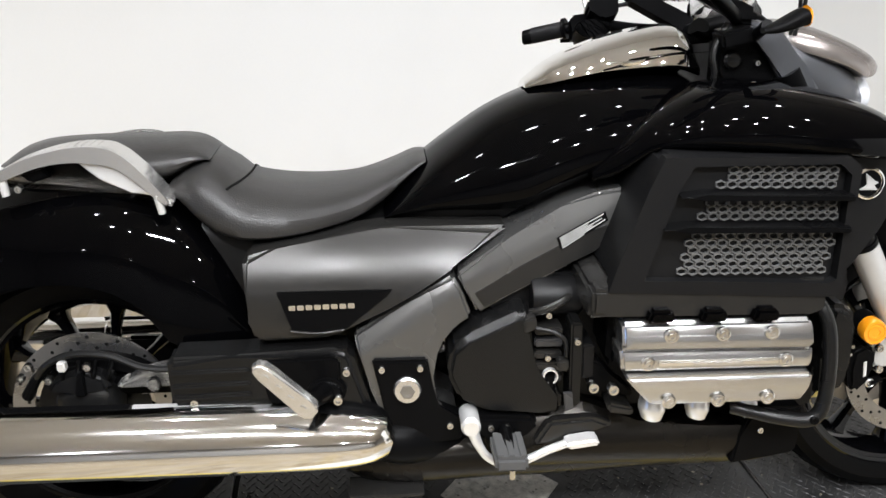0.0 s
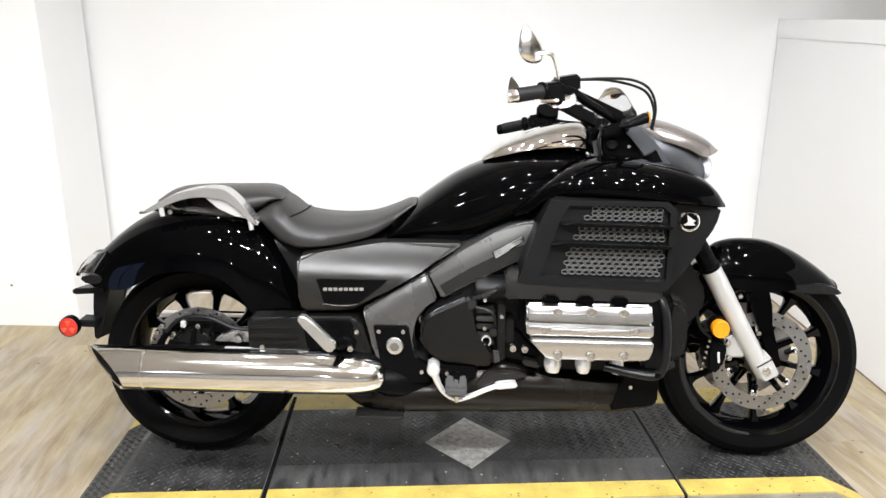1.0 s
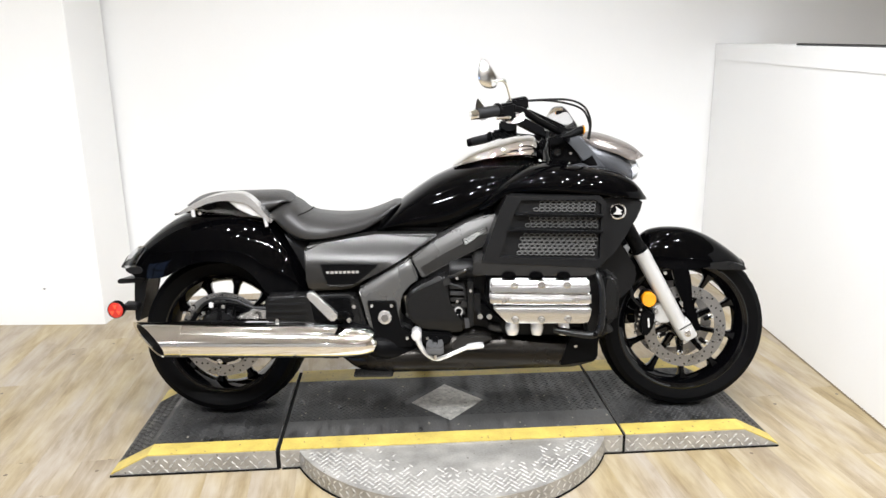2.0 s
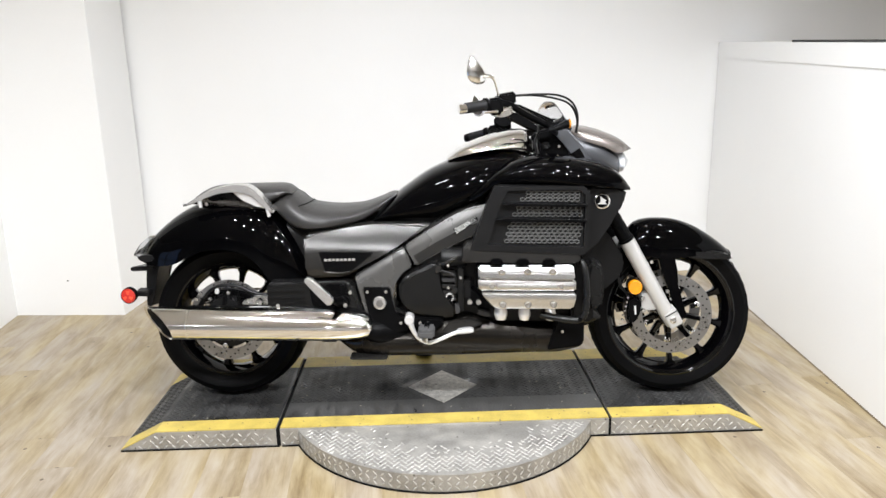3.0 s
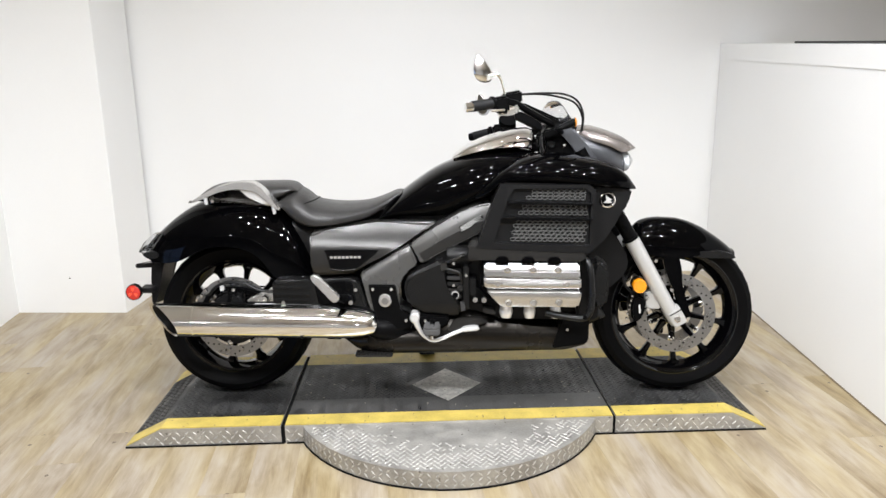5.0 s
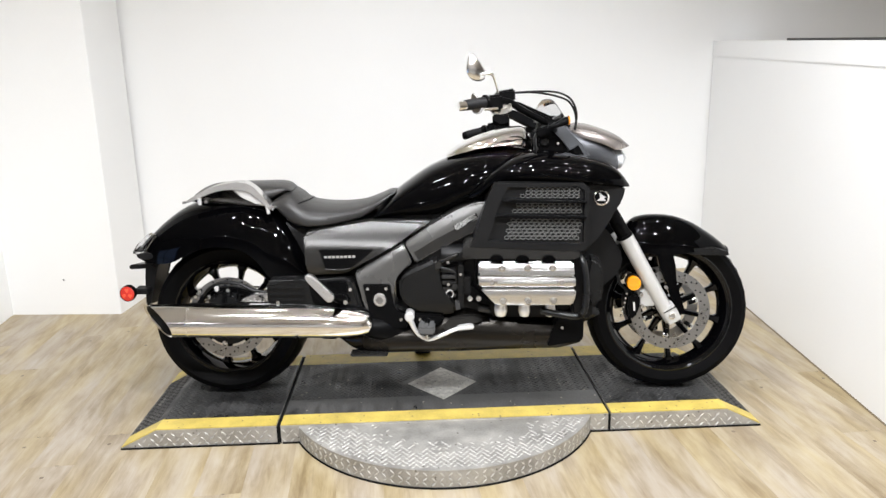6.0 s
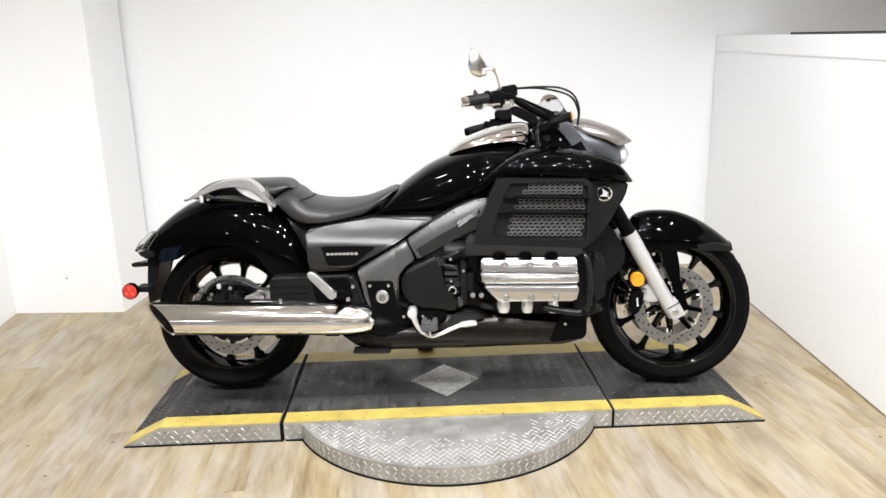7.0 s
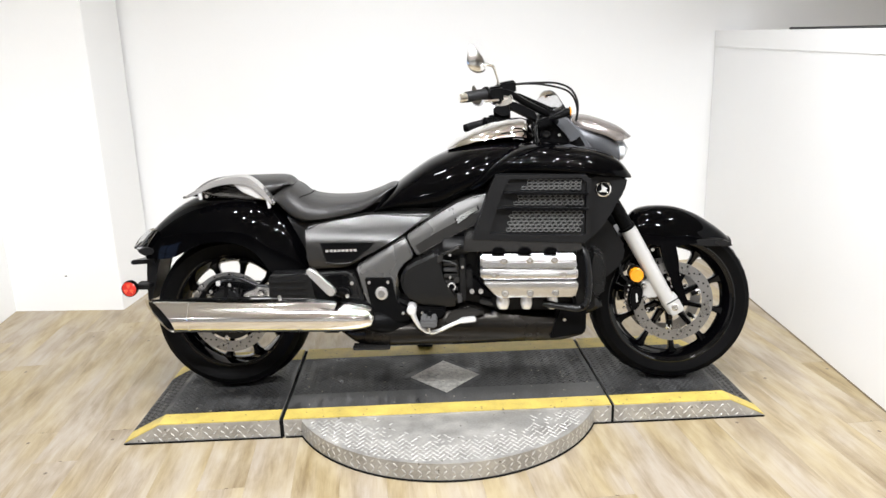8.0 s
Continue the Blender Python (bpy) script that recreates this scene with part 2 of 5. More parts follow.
def slab(outline, y0, y1, bevel=0.004, segments=2, bm=None, inset=0.0, round_to=0):
    """A plate with the outline (x, z), from y0 to y1, its rims rounded. inset: how much smaller the y1 face is."""
    bm = bm or bmesh.new()
    if round_to:
        outline = [tuple(p) for p in curve([(x, z, 0) for x, z in outline], round_to, True)]
        outline = [(p[0], p[1]) for p in outline]
    back = [bm.verts.new((x, y0, z)) for x, z in outline]
    bm.faces.new(back)
    cx = sum(x for x, _ in outline) / len(outline)
    cz = sum(z for _, z in outline) / len(outline)
    front = []
    for x, z in outline:
        d = math.hypot(x - cx, z - cz) or 1
        front.append(bm.verts.new((x - inset * (x - cx) / d, y1, z - inset * (z - cz) / d)))
    top = bm.faces.new(front)
    k = len(outline)
    sides = [bm.faces.new((back[i], back[(i + 1) % k], front[(i + 1) % k], front[i])) for i in range(k)]
    if bevel:
        edges = list(top.edges) + ([e for f in sides for e in f.edges if e not in top.edges and abs(e.verts[0].co.y - e.verts[1].co.y) > 1e-4] if not round_to else [])
        bmesh.ops.bevel(bm, geom=list(set(edges)), offset=bevel, segments=segments, affect="EDGES")
    return bm


def ring(outer, inner, y0, y1, bm=None):
    """A frame between two outlines of the same number of points."""
    bm = bm or bmesh.new()
    k = len(outer)
    r = [[bm.verts.new((x, y, z)) for x, z in o] for o, y in ((outer, y0), (outer, y1), (inner, y1), (inner, y0))]
    for i in range(k):
        j = (i + 1) % k
        for a in range(4):
            b = (a + 1) % 4
            bm.faces.new((r[a][i], r[a][j], r[b][j], r[b][i]))
    return bm


def lathe(profile, centre=(0, 0, 0), segments=48, axis="y", bm=None, closed=False):
    """Turns (radius, along) round an axis through the centre."""
    bm = bm or bmesh.new()
    rows = []
    for r, a in profile:
        row = []
        for i in range(segments):
            t = 2 * math.pi * i / segments
            u, v = r * math.cos(t), r * math.sin(t)
            p = {"y": (u, a, v), "x": (a, u, v), "z": (u, v, a)}[axis]
            row.append(bm.verts.new(Vector(centre) + Vector(p)))
        rows.append(row)
    pairs = list(zip(rows, rows[1:])) + ([(rows[-1], rows[0])] if closed else [])
    for a, b in pairs:
        for i in range(segments):
            j = (i + 1) % segments
            bm.faces.new((a[i], a[j], b[j], b[i]))
    if not closed:
        for row in (rows[0], rows[-1]):
            bm.faces.new(row)
    return bm


def tube(points, radius, segments=12, smooth=6, bm=None, cap=True):
    """A round bar along the points; radius: one, or one for each point."""
    bm = bm or bmesh.new()
    rad = list(radius) if isinstance(radius, (list, tuple)) else [radius] * len(points)
    line = curve(points, smooth) if smooth > 1 else [Vector(p) for p in points]
    rs = [rad[min(int(i / smooth), len(rad) - 1)] * (1 - (i % smooth) / smooth) + rad[min(int(i / smooth) + 1, len(rad) - 1)] * ((i % smooth) / smooth) for i in range(len(line))] if smooth > 1 else rad
    rows, up = [], Vector((0.13, 0.31, 0.94)).normalized()
    for i, p in enumerate(line):
        d = (line[min(i + 1, len(line) - 1)] - line[max(i - 1, 0)]).normalized()
        side = d.cross(up)
        if side.length < 1e-3:
            side = d.cross(Vector((1, 0, 0)))
        side.normalize()
        up = side.cross(d).normalized()
        rows.append([bm.verts.new(p + rs[i] * (math.cos(2 * math.pi * j / segments) * side + math.sin(2 * math.pi * j / segments) * up)) for j in range(segments)])
    for a, b in zip(rows, rows[1:]):
        for j in range(segments):
            bm.faces.new((a[j], a[(j + 1) % segments], b[(j + 1) % segments], b[j]))
    if cap:
        for row in (rows[0], rows[-1]):
            bm.faces.new(row)
    return bm


def line_at(pairs, x):
    xs = [p[0] for p in pairs]
    if x <= xs[0]:
        return pairs[0][1]
    for i in range(len(xs) - 1):
        if x <= xs[i + 1]:
            a, b = pairs[i], pairs[i + 1]
            before, after = pairs[max(i - 1, 0)], pairs[min(i + 2, len(pairs) - 1)]
            h = b[0] - a[0]
            ma = (b[1] - before[1]) / (b[0] - before[0]) if b[0] > before[0] else 0
            mb = (after[1] - a[1]) / (after[0] - a[0]) if after[0] > a[0] else 0
            t = (x - a[0]) / h
            return (2 * t ** 3 - 3 * t * t + 1) * a[1] + (t ** 3 - 2 * t * t + t) * h * ma + (3 * t * t - 2 * t ** 3) * b[1] + (t ** 3 - t * t) * h * mb
    return pairs[-1][1]


def hull(top, low, half, power=2.6, middle=0.0, steps=40, around=28, bm=None, waist=0.5):
    """A rounded body along x: its top and low lines, half width, and how square its sections are. waist: where the widest level lies."""
    bm = bm or bmesh.new()
    x0, x1 = top[0][0], top[-1][0]
    rows = []
    for i in range(steps + 1):
        u = 0.5 - 0.5 * math.cos(math.pi * i / steps)
        x = x0 + (x1 - x0) * u
        zt, zl, w = line_at(top, x), line_at(low, x), max(line_at(half, x), 0.002)
        zt = max(zt, zl + 0.002)
        mid = zl + (zt - zl) * waist
        row = []
        for j in range(around):
            a = 2 * math.pi * j / around
            c, s = math.cos(a), math.sin(a)
            y = w * math.copysign(abs(c) ** (2 / power), c)
            h = (zt - mid) if s > 0 else (mid - zl)
            row.append(bm.verts.new((x, middle + y, mid + h * math.copysign(abs(s) ** (2 / power), s))))
        rows.append(row)
    for a, b in zip(rows, rows[1:]):
        for j in range(around):
            bm.faces.new((a[j], a[(j + 1) % around], b[(j + 1) % around], b[j]))
    bm.faces.new(rows[0])
    bm.faces.new(rows[-1])
    return bm


def shell(top, low, half, thick=0.008, power=2.6, steps=48, around=24):
    """A mudguard: an arch over the wheel, open below, with thickness."""
    bm = bmesh.new()
    x0, x1 = top[0][0], top[-1][0]
    rows = []
    for i in range(steps + 1):
        x = x0 + (x1 - x0) * (0.5 - 0.5 * math.cos(math.pi * i / steps))
        zt, zl, w = line_at(top, x), line_at(low, x), line_at(half, x)
        zt = max(zt, zl + 0.02)
        row = []
        for inner in (0, 1):
            t = thick * inner
            seq = range(around + 1) if not inner else range(around, -1, -1)
            for j in seq:
                a = math.pi * j / around
                c, s = math.cos(a), math.sin(a)
                row.append(bm.verts.new((x, (w - t) * math.copysign(abs(c) ** (2 / power), c), zl + max(zt - t - zl, 0.004) * abs(s) ** (2 / power))))
        rows.append(row)
    k = len(rows[0])
    for a, b in zip(rows, rows[1:]):
        for j in range(k):
            bm.faces.new((a[j], a[(j + 1) % k], b[(j + 1) % k], b[j]))
    bm.faces.new(rows[0])
    bm.faces.new(rows[-1])
    return bm


def domed(outline, y0, y1, shape, bevel=0.008, segments=3, grain=0.022):
    """A plate whose face is curved: shape(x, z) is how far the face falls back there."""
    bm = slab(outline, y0, y1, bevel, segments)
    for _ in range(5):
        bmesh.ops.triangulate(bm, faces=bm.faces[:])
        wide = [e for e in bm.edges if e.calc_length() > grain]
        if not wide:
            break
        bmesh.ops.subdivide_edges(bm, edges=wide, cuts=1)
    bmesh.ops.triangulate(bm, faces=bm.faces[:])
    for v in bm.verts:
        v.co.y += (v.co.y - y0) / (y1 - y0) * shape(v.co.x, v.co.z)
    return bm


def bolt_head(x, y, z, r=0.007, h=0.005, side=-1, hexed=True):
    """A screw head with a socket, its axis along y."""
    prof = [(r, 0), (r, side * h * 0.7), (r * 0.85, side * h), (r * 0.5, side * h), (r * 0.42, side * h * 0.5), (0.0005, side * h * 0.5)]
    return lathe(prof, (x, y, z), 12)


def oval(cx, cz, a, b, n=24):
    return [(cx + a * math.cos(2 * math.pi * i / n), cz + b * math.sin(2 * math.pi * i / n)) for i in range(n)]


def mirrored(bm):
    """The same form on the other side of the machine."""
    for v in bm.verts:
        v.co.y = -v.co.y
    return bm


# ---- the room ----
RIGHT_X, BACK_L, BACK_TURN = 1.622, (-1.90, 1.49), 7.1
ex = box(-7.0, 7.5, -9.0, 2.6, -0.25, -0.006)
floor = setting("floor", ex, JOINT, "light oak vinyl plank floor with dark joints", "floor")
# the back wall runs a little askew, past the low side wall and on into the next bay
bw = setting("wall_back", box(-0.35, 5.3, 0, 0.15, -0.006, CEILING), WALL, "bright white painted back wall running on behind the low wall", "wall")
bw.matrix_world = pose(BACK_L[0], BACK_L[1], 0, 0, 0, BACK_TURN)
setting("wall_jog", box(-3.2, -1.90, 1.042, 1.44, -0.006, CEILING, 0.004), WALL, "white boxed-out wall corner with a small dark scuff", "wall")
tagged(part("scuff_mark", slab(oval(-2.205, 0.205, 0.006, 0.004, 10), 1.0415, 1.0405, 0), HOSE, bpy.data.objects["wall_jog"]), "small dark scuff")
tagged(part("scuff_mark", slab(oval(-1.862, 0.05, 0.016, 0.008, 12), 1.49, 1.44, 0), HOSE, bpy.data.objects["wall_jog"]), "small dark socket at the foot of the wall")
lw = box(-0.15, 0, -0.85, 0, -0.006, CEILING)
lw = setting("wall_left", lw, WALL, "white painted side wall", "wall")
lw.matrix_world = pose(-2.53, 1.042, 0, 0, 0, 11)


def side_wall(x0, x1, low, high, bevel=0.0):
    """A stretch of the low side wall; its top edge rises towards the back wall to fit the camera's view."""
    bm = box(x0, x1, -1.15, 1.925, 0, 1, bevel)
    for v in bm.verts:
        rise = 0.041 * v.co.y
        v.co.z = (low if v.co.z < 0.5 else high) + (rise if (low if v.co.z < 0.5 else high) > 0.5 else 0.0)
    return bm


LEDGE = 1.384
setting("wall_right_low", side_wall(RIGHT_X, RIGHT_X + 0.28, -0.006, LEDGE - 0.093), WALL, "white low side wall", "wall")
setting("wall_right_cap", side_wall(RIGHT_X - 0.004, RIGHT_X + 0.29, LEDGE - 0.0925, LEDGE), WALL, "white cap along the low wall", "wall")
setting("baseboard", box(RIGHT_X - 0.003, RIGHT_X, -1.15, 1.92, 0.0, 0.006), JOINT, "thin dark strip along the foot of the low wall", "trim")
# a thin black line along the top of the cap
cap_line = [(RIGHT_X + 0.03 + 0.02 * math.sin(3 * y), y, LEDGE + 0.041 * y + 0.006) for y in (0.95, 0.7, 0.45, 0.2, -0.1, -0.5, -0.9)]
tagged(part("cable", tube(cap_line, 0.0055, 8), HOSE), "thin black line along the wall cap", "cable")
# unseen ceiling and outer walls, added to close the room and its reflections
setting("ceiling", box(-7.0, 7.5, -9.0, 2.6, CEILING, CEILING + 0.1), CEIL, "white painted ceiling", "ceiling")
setting("wall_front", box(-7.0, 7.5, -9.0, -8.85, -0.006, CEILING), GREY, "unseen grey-beige far wall, added to close the showroom", "wall")
for y0, y1, z0 in ((-8.85, -5.7, -0.006), (-5.7, -3.3, 2.15), (-3.3, 2.6, -0.006)):
    setting("wall_side_a", box(-7.0, -6.85, y0, y1, z0, CEILING), GREY, "grey-beige side wall of the showroom", "wall")
win = setting("window_1", box(-6.99, -6.86, -5.7, -3.3, 0.0, 0.06, 0.004), GREY, "tall shop window with bluish daylight", "window")
for y0, y1, z0, z1 in ((-5.7, -5.64, 0.06, 2.15), (-3.36, -3.3, 0.06, 2.15), (-4.53, -4.47, 0.06, 2.09), (-5.64, -4.53, 2.09, 2.15), (-4.47, -3.36, 2.09, 2.15), (-5.64, -4.53, 1.2, 1.25), (-4.47, -3.36, 1.2, 1.25)):
    part("window_frame", box(-6.96, -6.9, y0, y1, z0, z1, 0.003), GREY, win)
setting("backdrop", box(-7.9, -7.88, -8.0, -1.0, -0.2, 3.2), glow("daylight_haze", (0.42, 0.6, 1.0), 1.4), "hazy blue daylight outside the window", "backdrop")
setting("wall_side_b", box(7.35, 7.5, -8.85, 2.6, -0.006, CEILING), GREY, "grey-beige side wall of the showroom", "wall")
setting("wall_end", box(-6.85, 7.35, 2.5, 2.6, -0.006, CEILING), GREY, "grey-beige end wall", "wall")

# ---- the turning stand ----
STAND = Matrix.Translation((-0.03, -0.06, 0)) @ pose(0, 0, 0, 0, 0, 4.45)
H = 0.07
SEAM, END, RAMP, FRONT, REAR = 0.605, 1.175, 0.13, -0.314, 0.347


def lozenges(bm, spots, long=0.011, wide=0.0042, high=0.0016):
    """Raised tread bars: (place matrix) for each."""
    for m in spots:
        v = [bm.verts.new(m @ Vector(p)) for p in ((-long, 0, 0), (0, -wide, 0), (long, 0, 0), (0, wide, 0), (-long * 0.45, 0, high), (long * 0.45, 0, high))]
        for f in ((0, 1, 4), (1, 5, 4), (1, 2, 5), (2, 3, 5), (3, 4, 5), (3, 0, 4)):
            bm.faces.new([v[i] for i in f])
    return bm


def tread(inside, x0, x1, y0, y1, pitch, base, long=0.011, wide=0.0042, high=0.0016):
    """Spots of tread bars in alternating directions."""
    out, j = [], 0
    y = y0
    while y < y1:
        x, i = x0 + (pitch / 2 if j % 2 else 0), 0
        while x < x1:
            if inside(x, y):
                out.append(base @ Matrix.Translation((x, y, 0)) @ Matrix.Rotation(radians(45 if (i + j) % 2 else -45), 4, "Z"))
            x += pitch
            i += 1
        y += pitch * 0.62
        j += 1
    return lozenges(bmesh.new(), out, long, wide, high)


def wedge(x0, x1, y0, y1, z, r0=0.0, r1=0.0):
    """A section of the stand; r0, r1: the length of a ramp at either end."""
    bm = bmesh.new()
    prof = [(x0, 0.0), (x1, 0.0)]
    prof += [(x1, 0.004), (x1 - r1, z)] if r1 else [(x1, z)]
    prof += [(x0 + r0, z), (x0, 0.004)] if r0 else [(x0, z)]
    return slab(prof, y0, y1, 0)


stand = thing("turning_stand", "low aluminium and black tread-plate motorcycle turning stand with yellow edge stripes", "display stand")
stand.matrix_world = STAND
SECTIONS = (("end_section", -END, -SEAM - 0.010, RAMP, 0), ("middle_section", -SEAM + 0.005, SEAM - 0.005, 0, 0), ("end_section", SEAM + 0.005, END, 0, RAMP))
STRIPE, REAR_STRIPE, TREAD_FROM = 0.078, 0.113, -0.115
for nm, x0, x1, r0, r1 in SECTIONS:
    sec = part(nm, wedge(x0, x1, FRONT, REAR, H, r0, r1), PLATE, stand, "bare tread-plate sides under a black tread top")
    tread_from = TREAD_FROM if nm == "middle_section" else FRONT + STRIPE + 0.002

    def top_sheet(y0, y1, lift):
        """A thin sheet that follows the top and its ramps."""
        pts = [(x0 + 0.001, H if not r0 else 0.006), (x0 + r0 if r0 else x0 + 0.002, H), (x1 - r1 if r1 else x1 - 0.002, H), (x1 - 0.001, H if not r1 else 0.006)]
        bm = bmesh.new()
        rows = [[bm.verts.new((x, y, z + d)) for x, z in pts] for y, d in ((y0, 0.0), (y0, lift), (y1, lift), (y1, 0.0))]
        for a in range(4):
            for i in range(3):
                bm.faces.new((rows[a][i], rows[a][i + 1], rows[(a + 1) % 4][i + 1], rows[(a + 1) % 4][i]))
        bm.faces.new([r[0] for r in rows])
        bm.faces.new([r[-1] for r in rows])
        return bm

    part("tread_top", top_sheet(tread_from, REAR - REAR_STRIPE, 0.003), TREAD, sec, "black tread-plate top", 20)
    if nm == "middle_section":
        part("smooth_top", top_sheet(FRONT + STRIPE, TREAD_FROM, 0.0034), MATTOP, sec, "smooth black top, scuffed grey", 20)
    part("edge_stripe", top_sheet(FRONT + 0.002, FRONT + STRIPE, 0.0035), YELLOW, sec, "yellow painted stripe", 20)
    part("edge_stripe", top_sheet(REAR - REAR_STRIPE, REAR - 0.002, 0.0035), YELLOW, sec, "yellow painted stripe", 20)
    # tread bars on the flat and on the ramps
    flat = Matrix.Translation((0, 0, H + 0.003))
    a0, a1 = x0 + r0 + 0.012, x1 - r1 - 0.012
    bars = tread(lambda x, y: not (abs(x) / 0.152 + abs(y) / 0.168 < 1.12), a0, a1, tread_from + 0.006, REAR - REAR_STRIPE - 0.008, 0.021, flat, 0.0085, 0.0032, 0.0018)
    tagged(part("tread_bar", bars, TREAD, sec), kind="stuff")
    for rr, xs, sgn in ((r0, x0, 1), (r1, x1, -1)):
        if rr:
            ang = math.atan2(H - 0.004, rr) * sgn
            base = Matrix.Translation((xs, 0, 0.009)) @ Matrix.Rotation(-ang, 4, "Y")
            b2 = tread(lambda x, y: True, *sorted((sgn * 0.014, sgn * (rr - 0.004))), FRONT + STRIPE + 0.012, REAR - REAR_STRIPE - 0.008, 0.021, base, 0.0085, 0.0032, 0.0018)
            tagged(part("tread_bar", b2, TREAD, sec), kind="stuff")
    # bars on the upright front
    front = Matrix.Translation((0, FRONT, 0)) @ Matrix.Rotation(radians(90), 4, "X")
    b3 = tread(lambda x, y: (not r0 or (x - x0) * (H / r0) > y + 0.012) and (not r1 or (x1 - x) * (H / r1) > y + 0.012), x0 + 0.01, x1 - 0.01, 0.012, H - 0.006, 0.03, front, 0.0115, 0.0036, 0.0018)
    tagged(part("tread_bar", b3, BARS, sec), kind="stuff")
# black boxes fill the seams and stand in for their shade
for x0, x1 in ((-SEAM - 0.010, -SEAM + 0.005), (SEAM - 0.005, SEAM + 0.005)):
    part("seam_gap", box(x0 + 0.0005, x1 - 0.0005, FRONT + 0.001, REAR - 0.001, 0.002, H - 0.004), GAP, stand, "black filler for the shade between two sections")
RC, RY = 0.592, -0.06
disc_h = H - 0.004


def half_disc(front=True):
    edge = FRONT + 0.004 if front else REAR - 0.004
    a0 = math.asin((edge - RY) / RC)
    n = 72
    span = (math.pi - a0, 2 * math.pi + a0) if front else (a0, math.pi - a0)
    arc = [(RC * math.cos(t), RY + RC * math.sin(t)) for t in (span[0] + (span[1] - span[0]) * i / n for i in range(n + 1))]
    bm = bmesh.new()
    lo, hi = [bm.verts.new((x, y, 0.001)) for x, y in arc], [bm.verts.new((x, y, disc_h)) for x, y in arc]
    bm.faces.new(lo)
    f = bm.faces.new(hi)
    for i in range(len(arc)):
        j = (i + 1) % len(arc)
        bm.faces.new((lo[i], lo[j], hi[j], hi[i]))
    bmesh.ops.bevel(bm, geom=[e for e in f.edges], offset=0.003, segments=2, affect="EDGES")
    return bm


part("turntable_disc", half_disc(False), PLATE, stand, "round bare tread-plate turntable, rear part")
disc_part = part("turntable_disc", half_disc(), PLATE, stand, "round bare tread-plate turntable, worn smooth in the middle")
tagged(part("tread_bar", tread(lambda x, y: math.hypot(x, y - RY) < RC - 0.015 and y < FRONT - 0.008 and math.hypot((x - 0.03) / 0.36, (y - FRONT) / 0.2) > 0.72 + 0.5 * ((math.sin(127.1 * x + 311.7 * y) * 43758.5453) % 1.0), -RC, RC, -0.68, FRONT, 0.0225, Matrix.Translation((0, 0, disc_h)), 0.0105, 0.0036, 0.0018), BARS, disc_part), kind="stuff")
rim_spots = [Matrix.Translation((RC * math.cos(t), RY + RC * math.sin(t), z)) @ Matrix.Rotation(t + math.pi / 2, 4, "Z") @ Matrix.Rotation(radians(90), 4, "X") @ Matrix.Rotation(radians(45 if (i + k) % 2 else -45), 4, "Z")
             for k, z in enumerate((0.016, 0.034, 0.052)) for i, t in enumerate(math.pi * 1.16 + math.pi * 0.68 * q / 46 for q in range(47))]
tagged(part("tread_bar", lozenges(bmesh.new(), rim_spots, 0.0115, 0.0036, 0.0018), BARS, disc_part), kind="stuff")
# the bare lozenge in the middle
dia = slab([(-0.14, 0.0), (0, -0.155), (0.14, 0.0), (0, 0.155)], 0, 0.0045, 0.001)
bmesh.ops.rotate(dia, verts=dia.verts[:], matrix=Matrix.Rotation(radians(90), 3, "X"))
for v in dia.verts:
    v.co = Vector((v.co.x, v.co.y, H + 0.0005 + abs(v.co.z)))
dm = part("centre_plate", dia, LOZENGE, stand, "bare tread-plate lozenge")
tagged(part("tread_bar", tread(lambda x, y: abs(x) / 0.14 + abs(y) / 0.155 < 0.86, -0.14, 0.14, -0.15, 0.15, 0.026, Matrix.Translation((0, 0, H + 0.005)), 0.010, 0.003, 0.0012), LOZENGE, dm), kind="stuff")
# thin black line at the foot
for x0, x1 in ((-END, -SEAM), (-SEAM + 0.01, -0.53), (0.53, SEAM), (SEAM, END)):
    part("foot_strip", box(x0, x1, FRONT - 0.005, FRONT + 0.002, 0.0, 0.005), GAP, stand, "black foot strip")
a0 = math.asin((FRONT - RY) / RC)
arc = [(RC * math.cos(t), RY + RC * math.sin(t), 0.0025) for t in (math.pi - a0 + (math.pi + 2 * a0) * i / 60 for i in range(61))]
part("foot_strip", tube(arc, 0.004, 6, 1), GAP, stand, "black foot strip")

# ---- the motorcycle ----
bike = thing("motorcycle", "gloss black cruiser motorcycle with chrome silencer standing on the tread-plate stand", "motorcycle")
REAR_AXLE, FRONT_AXLE = (-0.864, 0.0, H + 0.302), (0.862, 0.0, H + 0.3135)


def both(name, make, material, parent=bike, label="", angle=35):
    """One part on each side; make() builds the one at negative y."""
    a = part(name, make(), material, parent, label, angle)
    b = part(name, mirrored(make()), material, parent, label, angle)
    return a, b


def smooth(pts, n=4):
    """A closed outline drawn as a soft curve through its points."""
    out, k = [], len(pts)
    for i in range(k):
        p0, p1, p2, p3 = (Vector((*pts[(i + d) % k], 0)) for d in (-1, 0, 1, 2))
        for j in range(n):
            t = j / n
            q = 0.5 * (2 * p1 + (p2 - p0) * t + (2 * p0 - 5 * p1 + 4 * p2 - p3) * t * t + (3 * p1 - p0 - 3 * p2 + p3) * t ** 3)
            out.append((q.x, q.y))
    return out


def studs(parent, spots, r=0.007, h=0.005, material=BOLT, name="bolt"):
    for x, y, z in spots:
        part(name, bolt_head(x, y, z, r, h), material, parent)


